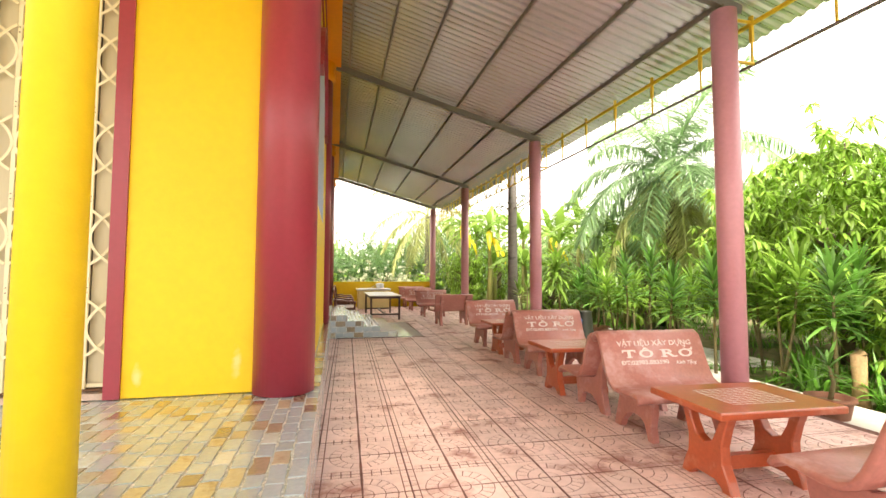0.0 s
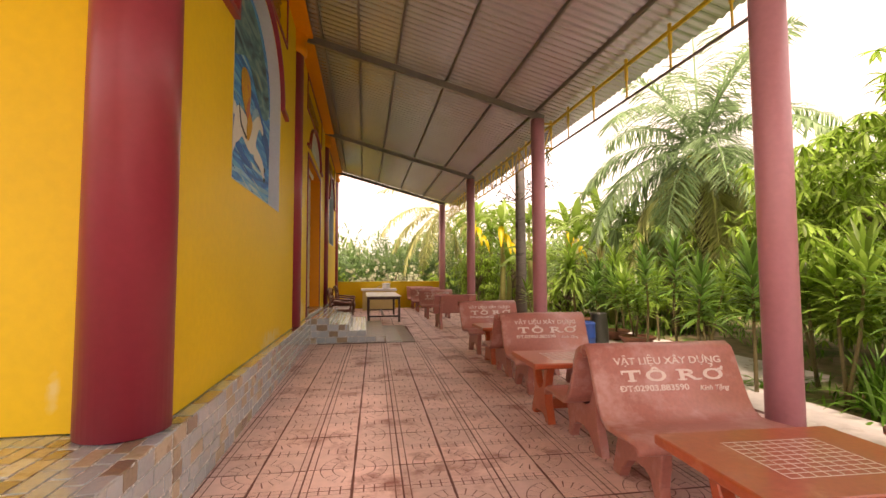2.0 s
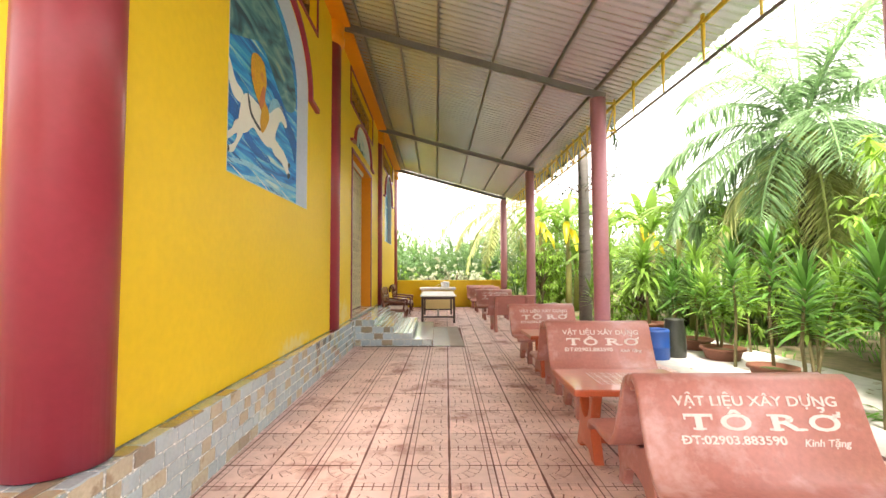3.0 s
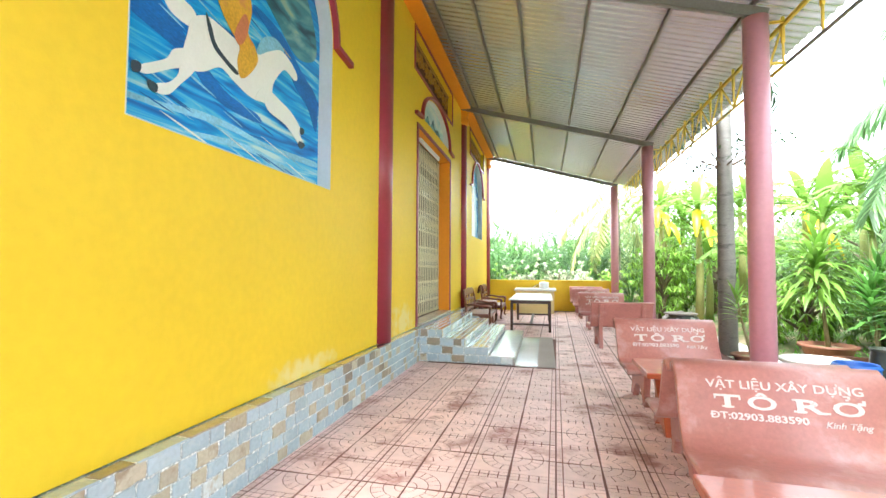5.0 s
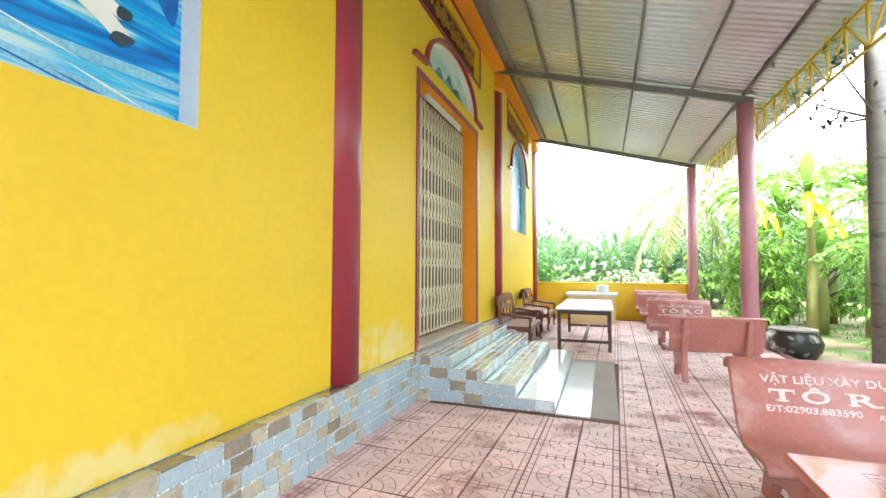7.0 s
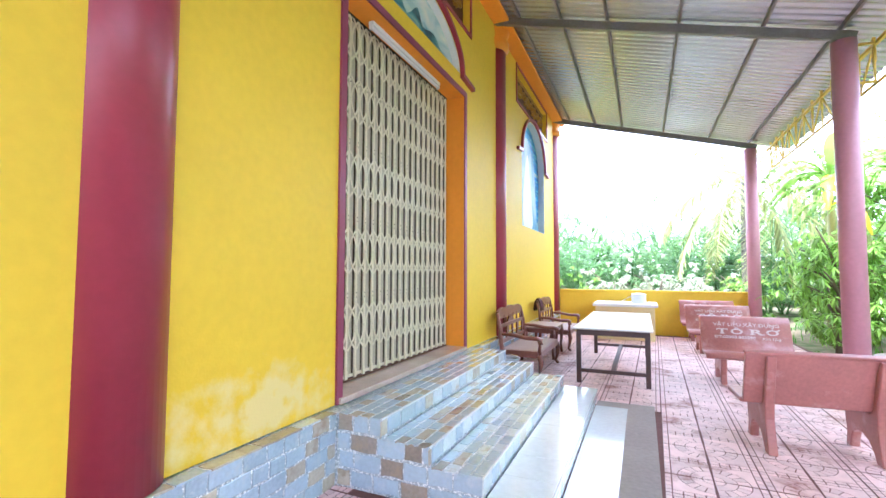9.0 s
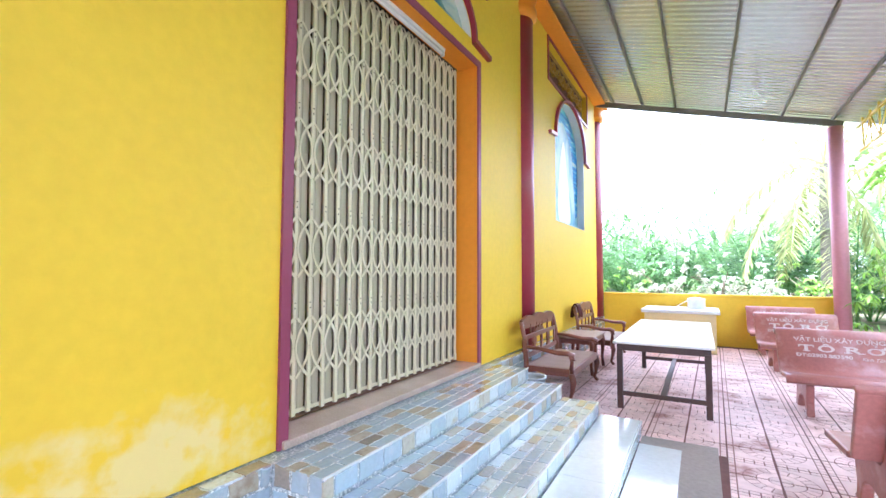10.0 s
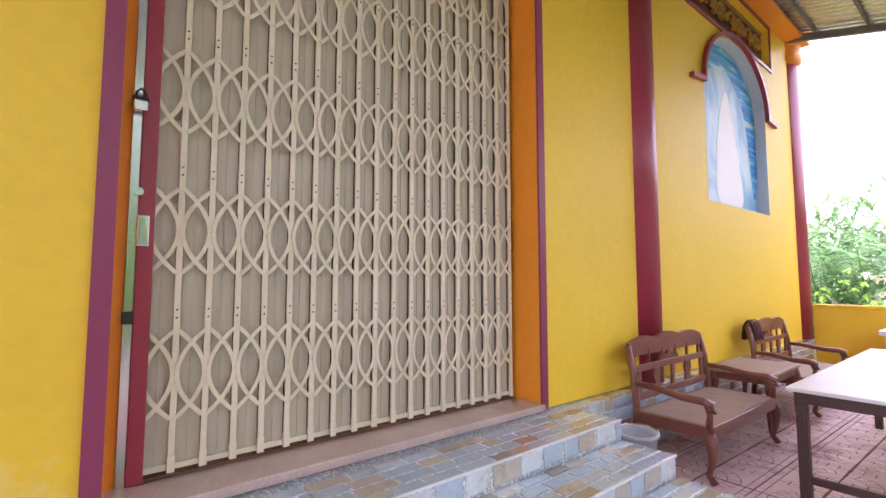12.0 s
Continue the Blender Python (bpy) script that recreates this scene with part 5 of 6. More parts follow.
def leafy_tree(x, y, h, rad, zlow, seed, count, label, material=None, leaf=0.27, wid=0.055, trunk=0.11, name="mango_tree"):
    r = random.Random(seed)
    t = thing(name, label, "tree", "garden trees", pose(x, y, GZ))
    bm = bmesh.new()
    tube(bm, [(0, 0, 0), (0.08, 0.04, h * 0.3), (0.02, -0.05, h * 0.62), (0.1, 0.0, h * 0.9)], [trunk, trunk * 0.85, trunk * 0.5, 0.02], 10)
    part("trunk", bm, M_BARK, t, smooth=True)
    lv = Leaves(seed)
    clumps = []
    for k in range(13):
        a = k * 2.399 + r.uniform(-.3, .3)
        z = h * (0.28 + 0.55 * k / 13)
        e = Vector((rad * r.uniform(.6, .95) * math.cos(a), rad * r.uniform(.6, .95) * math.sin(a), z + r.uniform(0.1, 0.7)))
        b0 = Vector((0.05, 0, z * 0.75))
        bm = bmesh.new()
        tube(bm, [b0, b0.lerp(e, 0.5) + Vector((0, 0, 0.15)), e], [trunk * 0.4, trunk * 0.25, 0.012], 6)
        part("limb", bm, M_BARK, t, smooth=True)
        clumps += [b0.lerp(e, q) + Vector([r.gauss(0, 0.25) for _ in range(3)]) for q in (0.55, 0.8, 1.0)]
    n = count // 9
    for _ in range(n):
        u = r.random()
        if u < 0.45:
            c = r.choice(clumps) + Vector([r.gauss(0, 0.30) for _ in range(3)])
        else:
            a, q = r.uniform(0, 6.28), r.uniform(-1, 1)
            rr = rad * (0.72 + 0.3 * noise.noise(Vector((math.cos(a) * 2, math.sin(a) * 2, q * 2 + seed)))) * math.sqrt(max(0.05, 1 - q * q * 0.8))
            c = Vector((rr * math.cos(a), rr * math.sin(a), zlow + (h - zlow) * (0.5 + 0.5 * q)))
        a0 = r.uniform(0, 6.28)
        for k in range(9):
            lv.strap(c, a0 + k * 2.399, radians(r.uniform(-75, 20)), leaf * r.uniform(0.7, 1.2), wid, 1.0, 3, 0.25, 0.05)
    lv.part("crown", material or L_MANGO, t)
    return t


leafy_tree(9.9, 6.7, 4.0, 2.5, 0.6, 7, 19000, "dense bright green mango tree with drooping leaves")
leafy_tree(10.2, 2.6, 4.1, 2.5, 0.5, 8, 15000, "dense green mango tree beside the path")
leafy_tree(12.8, 8.6, 4.5, 2.4, 0.6, 9, 8000, "green mango tree further in the garden")
leafy_tree(11.0, 13.0, 3.2, 1.8, 0.3, 10, 4000, "low leafy fruit tree in the garden", L_WOOD)
leafy_tree(9.9, 9.3, 2.1, 1.1, 0.8, 12, 2600, "leafy bush behind the shrubs", L_MANGO, name="garden_bush")
leafy_tree(9.6, 11.9, 2.0, 1.2, 0.8, 13, 2600, "leafy green bush behind the shrubs", L_MANGO, name="garden_bush")
leafy_tree(9.6, 15.4, 2.0, 1.2, 0.2, 14, 2200, "leafy green bush in the garden", L_WOOD, name="garden_bush")
leafy_tree(6.4, 20.6, 2.6, 0.9, 0.3, 15, 1800, "young leafy tree by the end of the verandah", L_MANGO, name="garden_bush")
leafy_tree(9.0, 23.5, 4.2, 2.0, 0.4, 17, 4500, "leafy tree at the end of the garden", L_MANGO)
leafy_tree(12.5, 20.5, 4.6, 2.4, 0.4, 18, 4500, "leafy tree behind the banana plants", L_WOOD)
leafy_tree(12.0, 16.0, 3.8, 2.0, 0.3, 19, 4000, "leafy tree behind the banana plants", L_MANGO)
leafy_tree(8.2, 15.6, 1.3, 0.8, 0.1, 22, 1300, "low green bush in the garden", L_MANGO, name="garden_bush")
leafy_tree(7.2, 22.6, 2.6, 1.2, 0.2, 23, 2400, "leafy bush at the corner of the verandah", L_MANGO, name="garden_bush")
leafy_tree(8.2, 4.1, 1.9, 1.1, 0.3, 16, 2400, "green bush above the lily bed", L_MANGO, name="garden_bush")


def palm(name, x, y, h, fronds, length, leaflet, material, seed, label, trunk=0.16, droop=1.5, elev=(-25, 80), lean=(0, 0), pairs=34, trunk_mat=None, nuts=False, lw=0.036):
    t = thing(name, label, "palm tree", "palms", pose(x, y, GZ))
    r = random.Random(seed)
    top = Vector((lean[0], lean[1], h - GZ))
    bm = bmesh.new()
    tube(bm, [(0, 0, 0), (lean[0] * 0.2, lean[1] * 0.2, h * 0.35), (lean[0] * 0.6, lean[1] * 0.6, h * 0.7), tuple(top)], [trunk * 1.15, trunk, trunk * 0.9, trunk * 0.75], 14)
    part("trunk", bm, trunk_mat or M_ARECA, t, smooth=True)
    for k in range(fronds):
        lv = Leaves(seed * 50 + k)
        q = k / max(1, fronds - 1)
        lv.frond(top, k * 2.399 + r.uniform(-.2, .2), radians(elev[0] + (elev[1] - elev[0]) * q), length * r.uniform(0.85, 1.1), leaflet, droop * (1.15 - 0.4 * q), pairs, lw)
        lv.part("frond", material if k > 10 or not nuts else L_PALMDRY, t)
    if nuts:
        for k in range(9):
            a = k * 0.9
            bm = bmesh.new()
            bmesh.ops.create_icosphere(bm, subdivisions=2, radius=0.11, matrix=Matrix.Translation(top + Vector((0.22 * math.cos(a), 0.22 * math.sin(a), -0.12 - 0.1 * (k % 3)))))
            part("coconut", bm, M_NUT, t, smooth=True)
    return t


M_NUT = mat("green_yellow_husk", (0.38, 0.36, 0.05), 0.5, vary=0.2)
palm("coconut_palm", 10.6, 12.0, 4.75, 34, 3.9, 1.15, L_PALM, 3, "coconut palm with arching feather fronds and young nuts", 0.17, 2.2, (-62, 84), nuts=True, pairs=96, lw=0.05, trunk_mat=M_BARK)
palm("coconut_palm", 15.0, 19.0, 4.8, 15, 3.6, 0.9, L_PALM, 4, "coconut palm further off in the garden", 0.18, 1.5, pairs=34, lw=0.06)
palm("coconut_palm", 6.0, 27.5, 5.1, 22, 4.3, 1.0, L_PALMDRY, 6, "pale coconut palm beyond the parapet", 0.18, 2.0, (-45, 80), pairs=52, lw=0.06)
palm("areca_palm", 5.93, 13.45, 6.4, 10, 2.0, 0.5, L_DARK, 5, "areca palm with a ringed grey trunk by the verandah", 0.15, 2.0, pairs=22, lw=0.05)

# epiphyte sprigs on the areca trunk
ep = thing("climbing_epiphyte", "dark twiggy epiphyte clinging to the areca trunk", "plant", at=pose(5.93, 13.45, 3.6))
lv = Leaves(77)
for k in range(7):
    a = k * 0.95
    e = Vector((0.9 * math.cos(a), 0.9 * math.sin(a), 0.45 + 0.25 * math.sin(k * 2.1)))
    bm = bmesh.new()
    tube(bm, [(0.1 * math.cos(a), 0.1 * math.sin(a), 0), e * 0.5 + Vector((0, 0, -0.05)), e], [0.02, 0.012, 0.005], 5)
    part("twig", bm, M_BARK, ep)
    for _ in range(46):
        p = e * lv.r.uniform(0.55, 1.1) + Vector([lv.r.gauss(0, 0.10) for _ in range(3)])
        lv.strap(p, lv.r.uniform(0, 6.28), radians(lv.r.uniform(-40, 60)), 0.10, 0.045, 0.5, 2)
lv.part("leaves", L_DARK, ep)


def banana(x, y, h, seed, label, yellow=False, n=13):
    t = thing("banana_plant", label, "banana plant", "banana plants", pose(x, y, GZ))
    r = random.Random(seed)
    bm = bmesh.new()
    tube(bm, [(0, 0, 0), (0.04, 0, h * 0.5), (0.0, 0.03, h)], [0.13, 0.11, 0.06], 10)
    part("pseudostem", bm, M_SHEATH, t, smooth=True)
    for k in range(n):
        lv = Leaves(seed * 31 + k)
        a = k * 2.399 + r.uniform(-.3, .3)
        if k % 4 == 3:
            lv.strap((0, 0, h - 0.1), a, radians(r.uniform(45, 80)), r.uniform(1.4, 2.0), r.uniform(0.26, 0.36), r.uniform(1.4, 2.6), 9, 0.35, 0.1, 0.06)
        else:
            lv.frond((0, 0, h - 0.1), a, radians(r.uniform(35, 80)), r.uniform(1.5, 2.2), r.uniform(0.22, 0.28), r.uniform(1.6, 2.8), 17, 0.12, 0.7)
        lv.part("leaf", L_BANANA, t)
    if yellow:
        for k in range(3):
            lv = Leaves(seed * 77 + k)
            lv.strap((0, 0, h - 0.2 - 0.3 * k), -1.9 + 0.35 * k, radians(35), 1.7, 0.26, 3.4, 9, 0.6, 0.2, 0.08)
            lv.part("dead_leaf", L_YELLOW, t, "yellow dying leaf")
    return t


M_SHEATH = mat("banana_sheath", (0.26, 0.27, 0.09), 0.6, vary=0.3, scale=5, stretch=(2, 2, 0.4))
for i, (x, y, h, yl) in enumerate(((7.3, 19.6, 3.7, True), (8.4, 18.3, 3.3, False), (6.8, 22.2, 4.2, True), (9.2, 16.6, 3.0, False), (9.3, 14.4, 3.3, False), (7.6, 25.0, 4.3, False), (9.4, 24.0, 4.4, False), (11.2, 18.6, 4.0, False), (8.9, 20.6, 3.9, False), (10.6, 17.2, 2.8, False), (9.6, 12.9, 2.4, False), (7.9, 23.4, 3.6, False), (8.0, 20.9, 2.2, False), (10.0, 19.0, 3.6, True), (7.9, 17.0, 2.1, False), (11.4, 14.6, 2.8, False))):
    banana(x, y, h, 300 + i, "banana plant with broad arching leaves" + (" and hanging yellow leaves" if yl else ""), yl)

# nipa palms and shrubs beyond the parapet
for i in range(17):
    x, y = -4.5 + 0.95 * i + RX.uniform(-.4, .4), 29.5 + RX.uniform(-1.5, 3.5)
    nip = thing("nipa_palm", "clump of upright nipa palm fronds beyond the parapet", "palm", "nipa palms", pose(x, y, GZ))
    for k in range(8):
        lv = Leaves(500 + i * 9 + k)
        lv.frond((lv.r.uniform(-.2, .2), lv.r.uniform(-.2, .2), 0), k * 2.399, radians(lv.r.uniform(45, 84)), lv.r.uniform(3.4, 5.6), 1.1, 0.8, 34, 0.085, 0.9)
        lv.part("frond", L_NIPA, nip)
for i, (x, y, h, rad, m) in enumerate(((1.6, 24.4, 1.5, 0.8, L_PALE), (3.0, 24.0, 1.75, 0.85, L_PALE), (4.1, 24.6, 1.45, 0.8, L_PALE), (0.3, 25.4, 1.0, 0.7, L_MANGO), (5.2, 24.8, 1.5, 0.8, L_MANGO), (-1.0, 25.6, 1.1, 0.9, L_MANGO), (2.4, 27.0, 1.2, 0.9, L_WOOD))):
    leafy_tree(x, y, h, rad, 0.2, 40 + i, 1300, "pale flowering shrub beyond the parapet" if m is L_PALE else "bright green shrub beyond the parapet", m, 0.16, 0.07, 0.04, "shrub")

# far woods that close the garden
lv = Leaves(900)
for i in range(11000):
    u = lv.r.random()
    if u < 0.45:
        x, y = lv.r.uniform(-14, 22), 36 + lv.r.uniform(0, 7)
    else:
        x, y = 15.5 + lv.r.uniform(0, 6), lv.r.uniform(-8, 36)
    top = 4.3 + 2.8 * noise.noise(Vector((x * 0.22, y * 0.22, 0.3)))
    z = lv.r.uniform(-0.2, max(0.5, top))
    for k in range(3):
        lv.strap((x + lv.r.uniform(-.4, .4), y + lv.r.uniform(-.4, .4), z), lv.r.uniform(0, 6.28), radians(lv.r.uniform(-30, 70)), lv.r.uniform(0.5, 1.2), lv.r.uniform(0.12, 0.28), 1.0, 3)
tagged(lv.ob("far_woods", L_WOOD), "green woodland closing the garden", "woods", kind="stuff")
# ground cover
lv = Leaves(901)
for i in range(7000):
    x, y = lv.r.uniform(6.9, 15.0), lv.r.uniform(-2, 28)
    if x < 8.45 and 6.8 < y < 12.7:
        continue
    if y > 22:
        x = lv.r.uniform(-4, 15)
    if noise.noise(Vector((x * 0.6, y * 0.6, 2.0))) < -0.12:
        continue
    lv.strap((x, y, GZ), lv.r.uniform(0, 6.28), radians(lv.r.uniform(40, 88)), lv.r.uniform(0.10, 0.32), 0.03, 1.2, 2)
tagged(lv.ob("grass", L_LILY), "rough grass and weeds of the garden", "grass", kind="stuff")
# fallen leaves on the path
lv = Leaves(902)
for i in range(70):
    lv.strap((lv.r.uniform(5.8, 8.2), lv.r.uniform(7, 12.5), GZ + 0.095), lv.r.uniform(0, 6.28), 0.05, lv.r.uniform(0.08, 0.16), 0.04, 0.1, 2)
tagged(lv.ob("leaf_litter", leaf_mat("dry_leaf", (0.25, 0.16, 0.06), 0.4, 0.1)), "dry fallen leaves on the path", "leaves", kind="stuff")

# ---------------------------------------------------------------- floor tiles with a circle pattern over each four
TS = 0.3495
TX0, TY0 = 0.755, 4.80          # a circle's centre


def tile_polys():
    g = 0.015
    polys = []

    def sector(r0, r1, a0, a1, n):
        out = [(r1 * math.cos(a0 + (a1 - a0) * i / n), r1 * math.sin(a0 + (a1 - a0) * i / n)) for i in range(n + 1)]
        if r0 <= 0:
            return [(0.0, 0.0)] + out
        return out + [(r0 * math.cos(a1 - (a1 - a0) * i / n), r0 * math.sin(a1 - (a1 - a0) * i / n)) for i in range(n + 1)]
    q = math.pi / 2
    polys.append(sector(0, 0.20, 0.03, q - 0.03, 4))
    polys.append(sector(0.225, 0.44, 0.02, q - 0.02, 5))
    for k in range(5):
        polys.append(sector(0.462, 0.70, k * q / 5 + 0.025, (k + 1) * q / 5 - 0.025, 2))
    r = 0.725
    polys.append([(r, 0.012), (0.83, 0.012), (0.83, 0.83), (0.012, 0.83), (0.012, r)] + [(r * math.sin(q * i / 6), r * math.cos(q * i / 6)) for i in range(1, 6)])
    for k in range(4):
        a, b = k * 0.2125 + g, (k + 1) * 0.2125 - g
        polys.append([(0.86, a), (0.98, a), (0.98, b), (0.86, b)])
        polys.append([(a, 0.86), (b, 0.86), (b, 0.98), (a, 0.98)])
    polys.append([(0.86, 0.86), (0.98, 0.86), (0.98, 0.98), (0.86, 0.98)])
    return polys


POLYS = tile_polys()


def tile_geometry(sx, sy, ox, oy, verts, faces):
    for p in POLYS:
        pts = [(ox + sx * TS * (0.018 + 0.982 * x), oy + sy * TS * (0.018 + 0.982 * y)) for x, y in p]
        if sx * sy < 0:
            pts = pts[::-1]
        i, n = len(verts), len(pts)
        verts += [(x, y, 0.0) for x, y in pts] + [(x, y, -0.006) for x, y in pts]
        faces.append(tuple(range(i, i + n)))
        faces += [(i + k, i + n + k, i + n + (k + 1) % n, i + (k + 1) % n) for k in range(n)]


def tile_bodies(sx, sy, ox, oy, verts, faces):
    """The tile's own slab, seen in the grooves."""
    a, b = 0.014, 0.986
    pts = [(ox + sx * TS * x, oy + sy * TS * y) for x, y in ((a, a), (b, a), (b, b), (a, b))]
    if sx * sy < 0:
        pts = pts[::-1]
    i = len(verts)
    verts += [(x, y, -0.0035) for x, y in pts] + [(x, y, -0.012) for x, y in pts]
    faces.append((i, i + 1, i + 2, i + 3))
    faces += [(i + k, i + 4 + k, i + 4 + (k + 1) % 4, i + (k + 1) % 4) for k in range(4)]


def mesh_of(name, verts, faces, material):
    me = bpy.data.meshes.new(name)
    me.from_pydata(verts, [], faces)
    me.materials.append(material)
    return me


floor_ob = bpy.data.objects["floor"]
TURN = Matrix.Translation((TX0, TY0, 0)) @ Matrix.Rotation(radians(-1.3), 4, "Z") @ Matrix.Translation((-TX0, -TY0, 0))   # the grid is not quite square to the wall
tile_meshes = {}
for sx in (1, -1):
    for sy in (1, -1):
        v, f = [], []
        tile_geometry(sx, sy, 0, 0, v, f)
        nf = len(f)
        tile_bodies(sx, sy, 0, 0, v, f)
        tile_meshes[sx, sy] = mesh_of("tile", v, f, M_TILE)
        tile_meshes[sx, sy].materials.append(M_GROOVE)
        tile_meshes[sx, sy].polygons.foreach_set("material_index", [0] * nf + [1] * (len(f) - nf))
rest_v, rest_f, made, body_v, body_f = [], [], 0, [], []
blocked = (PLX, 2.64, SY0, SY1)
rt = random.Random(3)
for j in range(-16, 25):
    for i in range(-2, 9):
        cx, cy = TX0 + 2 * TS * i, TY0 + 2 * TS * j
        for sx in (1, -1):
            for sy in (1, -1):
                x0, x1 = sorted((cx, cx + sx * TS))
                y0, y1 = sorted((cy, cy + sy * TS))
                mx, my, _ = TURN @ Vector(((x0 + x1) / 2, (y0 + y1) / 2, 0))
                if mx < PLX - 0.24 or mx > 5.6 or my < -5.3 or my > 21.25:
                    continue
                if blocked[0] < mx < blocked[1] - 0.02 and blocked[2] < my < blocked[3] - 0.1:
                    continue
                if 0.4 < mx < 3.4 and 2.6 < my < 11.2 and made < 300 or (mx < 3.4 and 14.3 < my < 15.3 and made < 330):
                    o = new("tile", tile_meshes[sx, sy])
                    o.parent = floor_ob
                    o.location = TURN @ Vector((cx, cy, rt.uniform(-0.0015, 0.0015)))
                    o.rotation_euler = (rt.uniform(-0.003, 0.003), rt.uniform(-0.003, 0.003), radians(-1.3))
                    made += 1
                else:
                    tile_geometry(sx, sy, cx, cy, rest_v, rest_f)
                    tile_bodies(sx, sy, cx, cy, body_v, body_f)
n_rest = len(rest_f)
rest_f += [tuple(len(rest_v) + i for i in q) for q in body_f]
rest_me = mesh_of("tiles", [tuple(TURN @ Vector(q)) for q in rest_v + body_v], rest_f, M_TILE_FAR)
rest_me.materials.append(M_GROOVE)
rest_me.polygons.foreach_set("material_index", [0] * n_rest + [1] * len(body_f))
o = new("tiles", rest_me)
o.parent = floor_ob
tagged(o, "red cement tiles with a circle pattern", kind="stuff")


# ---------------------------------------------------------------- stone tiles of plinth, porch and steps
def piece_mesh(name, L, H, T, material, variant):
    """A thin stone piece with a wavy worn outline, lying in its (x, y) plane with its face at z = T."""
    r = random.Random(variant * 7 + round(L * 1000))
    c, w = 0.003, min(0.007, H * 0.07)
    ring = [(0, 0), (L / 3, 0), (L * 2 / 3, 0), (L, 0), (L, H / 2), (L, H), (L * 2 / 3, H), (L / 3, H), (0, H), (0, H / 2)]
    ring = [(x + r.uniform(-w, w), y + r.uniform(-w, w)) for x, y in ring]
    n = len(ring)
    inner = [(x + (c if x < L * 0.2 else -c if x > L * 0.8 else 0), y + (c if y < H * 0.2 else -c if y > H * 0.8 else 0)) for x, y in ring]
    v = [(x, y, 0) for x, y in ring] + [(x, y, T - c * 0.6) for x, y in ring] + [(x, y, T) for x, y in inner]
    f = [tuple(range(2 * n, 3 * n))]
    for k in range(n):
        j = (k + 1) % n
        f += [(k, j, n + j, n + k), (n + k, n + j, 2 * n + j, 2 * n + k)]
    return mesh_of(name, v, f, material)


PIECES = {}


def stone_field(parent, m, width, height, course, rng, budget, gap=0.014, weights=(9, 7, 1.3, 0.3), lengths=(0.14, 0.19, 0.23), sink=0.007):
    """Courses of stone pieces over a width x height field; m turns (along, up, out) into the world."""
    n = max(1, round(height / course))
    ch = height / n
    rows = []
    for j in range(n):
        u = -rng.uniform(0, 0.15)
        last = -1
        while u < width:
            L = rng.choice(lengths)
            a, b = max(u, 0), min(u + L, width)
            u += L
            if b - a < 0.035:
                continue
            k = rng.choices((0, 1, 2, 3), weights)[0]
            if k == last and k != 0:
                k = 0
            last = k
            rows.append((a, b, j, k))
    for a, b, j, k in rows:
        if budget[0] > 0:
            key = (round(b - a, 3), round(ch, 3), k, rng.randrange(3))
            if key not in PIECES:
                PIECES[key] = piece_mesh("stone_tile", b - a - gap, ch - gap, 0.012, M_STONE[k], key[3])
            o = new("stone_tile", PIECES[key])
            o.parent = parent
            o.matrix_world = m @ Matrix.Translation((a + gap / 2, j * ch + gap / 2, rng.uniform(-0.001, 0.001) - sink))
            budget[0] -= 1
        else:
            LATER.setdefault(parent.name, [[], [], []])
            v, f, mi = LATER[parent.name]
            key = (round(b - a, 3), round(ch, 3), k, rng.randrange(3))
            if key not in PIECES:
                PIECES[key] = piece_mesh("stone_tile", b - a - gap, ch - gap, 0.012, M_STONE[k], key[3])
            me = PIECES[key]
            i0 = len(v)
            mm = m @ Matrix.Translation((a + gap / 2, j * ch + gap / 2, -sink))
            v += [tuple(mm @ q.co) for q in me.vertices]
            for p in me.polygons:
                f.append(tuple(i0 + t for t in p.vertices))
                mi.append(k)


LATER = {}


def plane(origin, along, up):
    along, up = Vector(along), Vector(up)
    out = along.cross(up)
    mm = Matrix((along, up, out)).transposed().to_4x4()
    mm.translation = origin
    return mm


plinth_ob = bpy.data.objects["plinth"]
rs = random.Random(11)
b = [300]
X = PLX - 0.012
# side face, the middle stretch first; then the rest
stone_field(plinth_ob, plane((X, 4.2, 0.0), (0, 1, 0), (0, 0, 1)), SY0 - 4.2, 0.535, 0.107, rs, b)
stone_field(plinth_ob, plane((X, 0.85, 0.0), (0, 1, 0), (0, 0, 1)), 3.35, 0.535, 0.107, rs, b)
stone_field(plinth_ob, plane((X, SY1, 0.0), (0, 1, 0), (0, 0, 1)), 21.3 - SY1, 0.535, 0.107, rs, b)
# ledge along the wall's foot
Z = PLZ - 0.012
b = [100]
stone_field(plinth_ob, plane((PLX, FY + 0.1, Z), (0, 1, 0), (-1, 0, 0)), SY0 - FY - 0.1, 0.115, 0.115, rs, b, weights=(0.3, 5, 8, 0.2), lengths=(0.2, 0.3, 0.36))
stone_field(plinth_ob, plane((PLX, SY1, Z), (0, 1, 0), (-1, 0, 0)), 21.2 - SY1, 0.115, 0.115, rs, b, weights=(0.3, 5, 8, 0.2), lengths=(0.2, 0.3, 0.36))
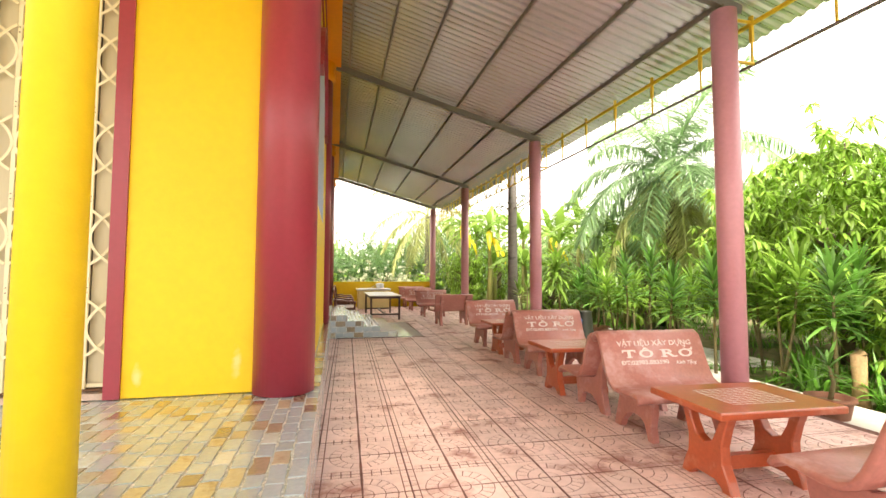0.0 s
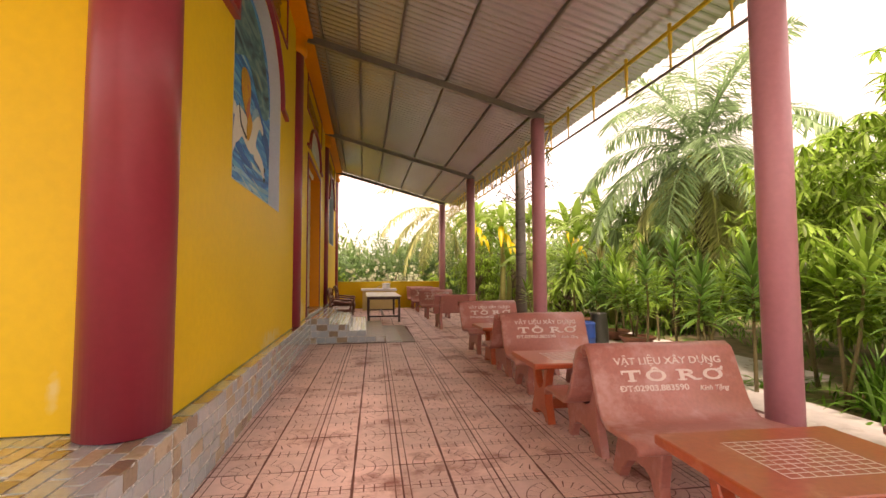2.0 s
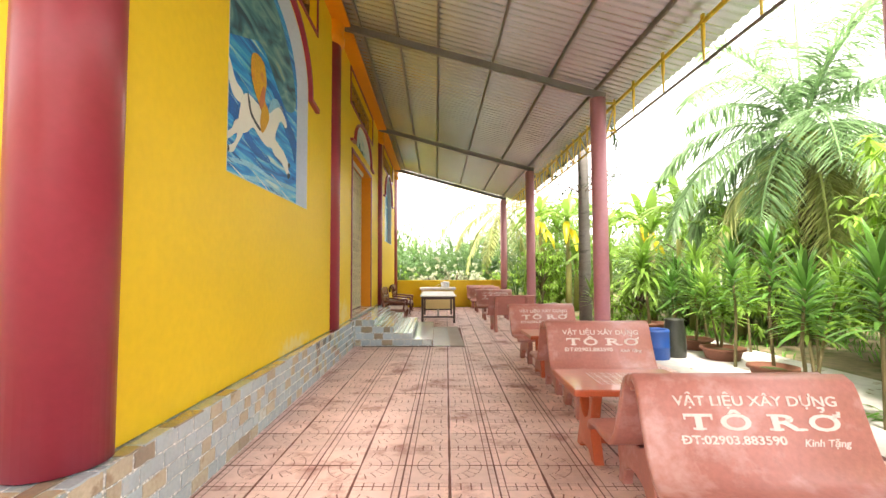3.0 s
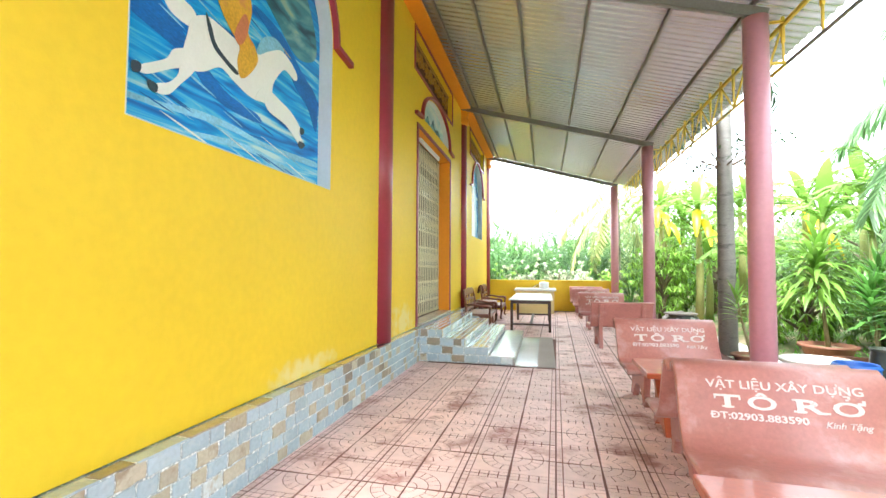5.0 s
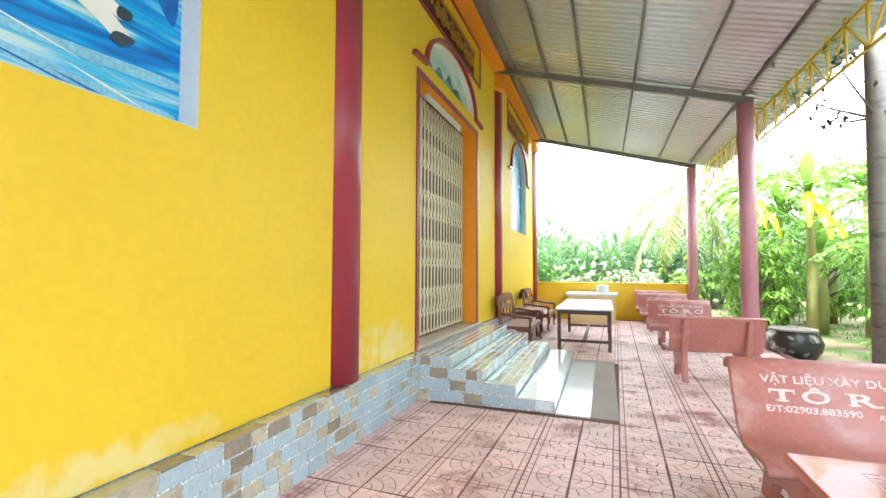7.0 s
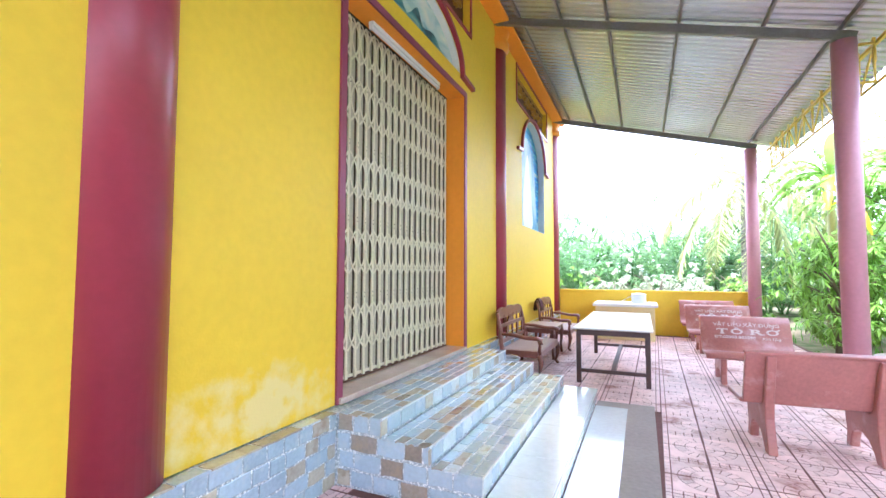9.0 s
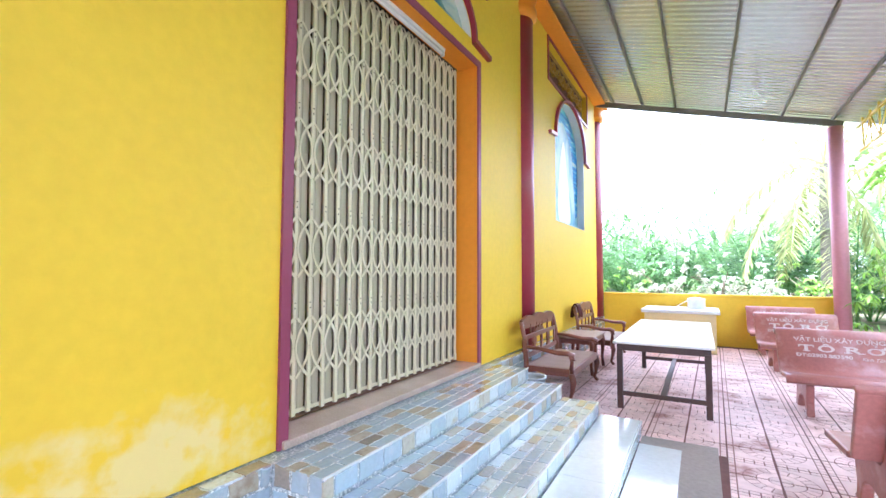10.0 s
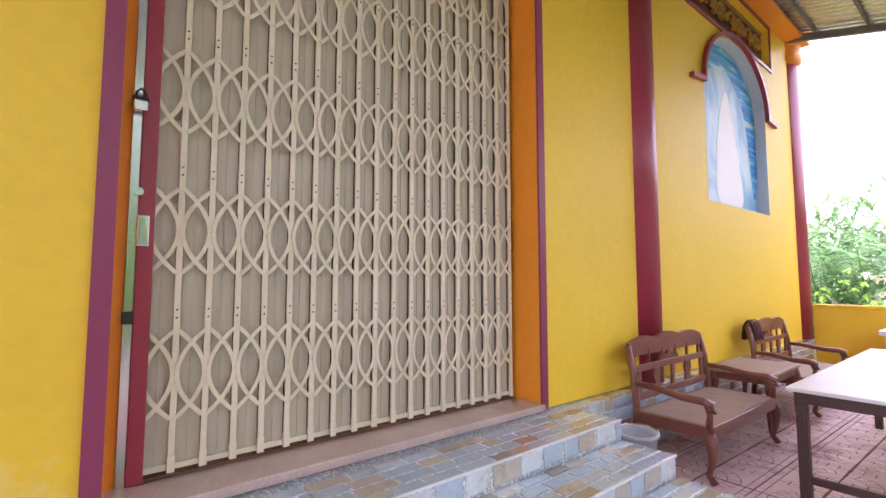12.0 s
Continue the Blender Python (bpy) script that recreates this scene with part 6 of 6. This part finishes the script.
# porch floor
b = [300]
stone_field(plinth_ob, plane((PLX, 2.0, Z), (0, 1, 0), (-1, 0, 0)), FY - 2.0, 2.0, 0.1, rs, b, weights=(8, 4, 2, 1))
stone_field(plinth_ob, plane((PLX, 0.85, Z), (0, 1, 0), (-1, 0, 0)), 1.15, 2.0, 0.1, rs, b, weights=(8, 4, 2, 1))
# steps: treads, risers, the near end and a pale line along each nosing
b = [300]
for i, (x0, x1, z) in enumerate(TREADS[:4]):
    z_low = TREADS[i + 1][2]
    if i < 3:
        stone_field(steps, plane((x1 - 0.012, SY0, z - 0.012), (0, 1, 0), (-1, 0, 0)), SY1 - SY0, x1 - x0 - 0.01, 0.1, rs, b, weights=(10, 5, 1.6, 0.2) if i < 2 else (9, 2.5, 0.6, 5), gap=0.018, lengths=(0.15, 0.19, 0.24))
    else:
        for k in range(8):
            y0 = SY0 + (SY1 - SY0) * k / 8
            part("tread_tile", boxed(x0 + 0.008, x1 - 0.018, y0 + 0.002, y0 + (SY1 - SY0) / 8 - 0.002, z - 0.012, z - 0.001, 0.002), M_STEPWHITE, steps, "pale glazed tread tile")
    stone_field(steps, plane((x1 - 0.012, SY0, z_low), (0, 1, 0), (0, 0, 1)), SY1 - SY0, z - z_low - 0.016, 0.12, rs, b, weights=(5, 3, 0.4, 6), gap=0.012, lengths=(0.16, 0.2, 0.24))
    stone_field(steps, plane((PLX, SY0 + 0.012, z_low), (1, 0, 0), (0, 0, 1)), x1 - 0.012 - PLX, z - z_low - 0.006, 0.107, rs, b, weights=(8, 3, 2, 1), gap=0.015)
    part("nosing", boxed(x1 - 0.016, x1 - 0.002, SY0, SY1, z - 0.016, z - 0.002, 0.003), M_STEPWHITE, steps, "pale glazed tile edge")
for name, (v, f, mi) in LATER.items():
    me = bpy.data.meshes.new("stone_tiles")
    me.from_pydata(v, [], f)
    for q in M_STONE:
        me.materials.append(q)
    me.polygons.foreach_set("material_index", mi)
    o = new("stone_tiles", me)
    o.parent = bpy.data.objects[name]
    tagged(o, "glossy stone cladding tiles", kind="stuff")
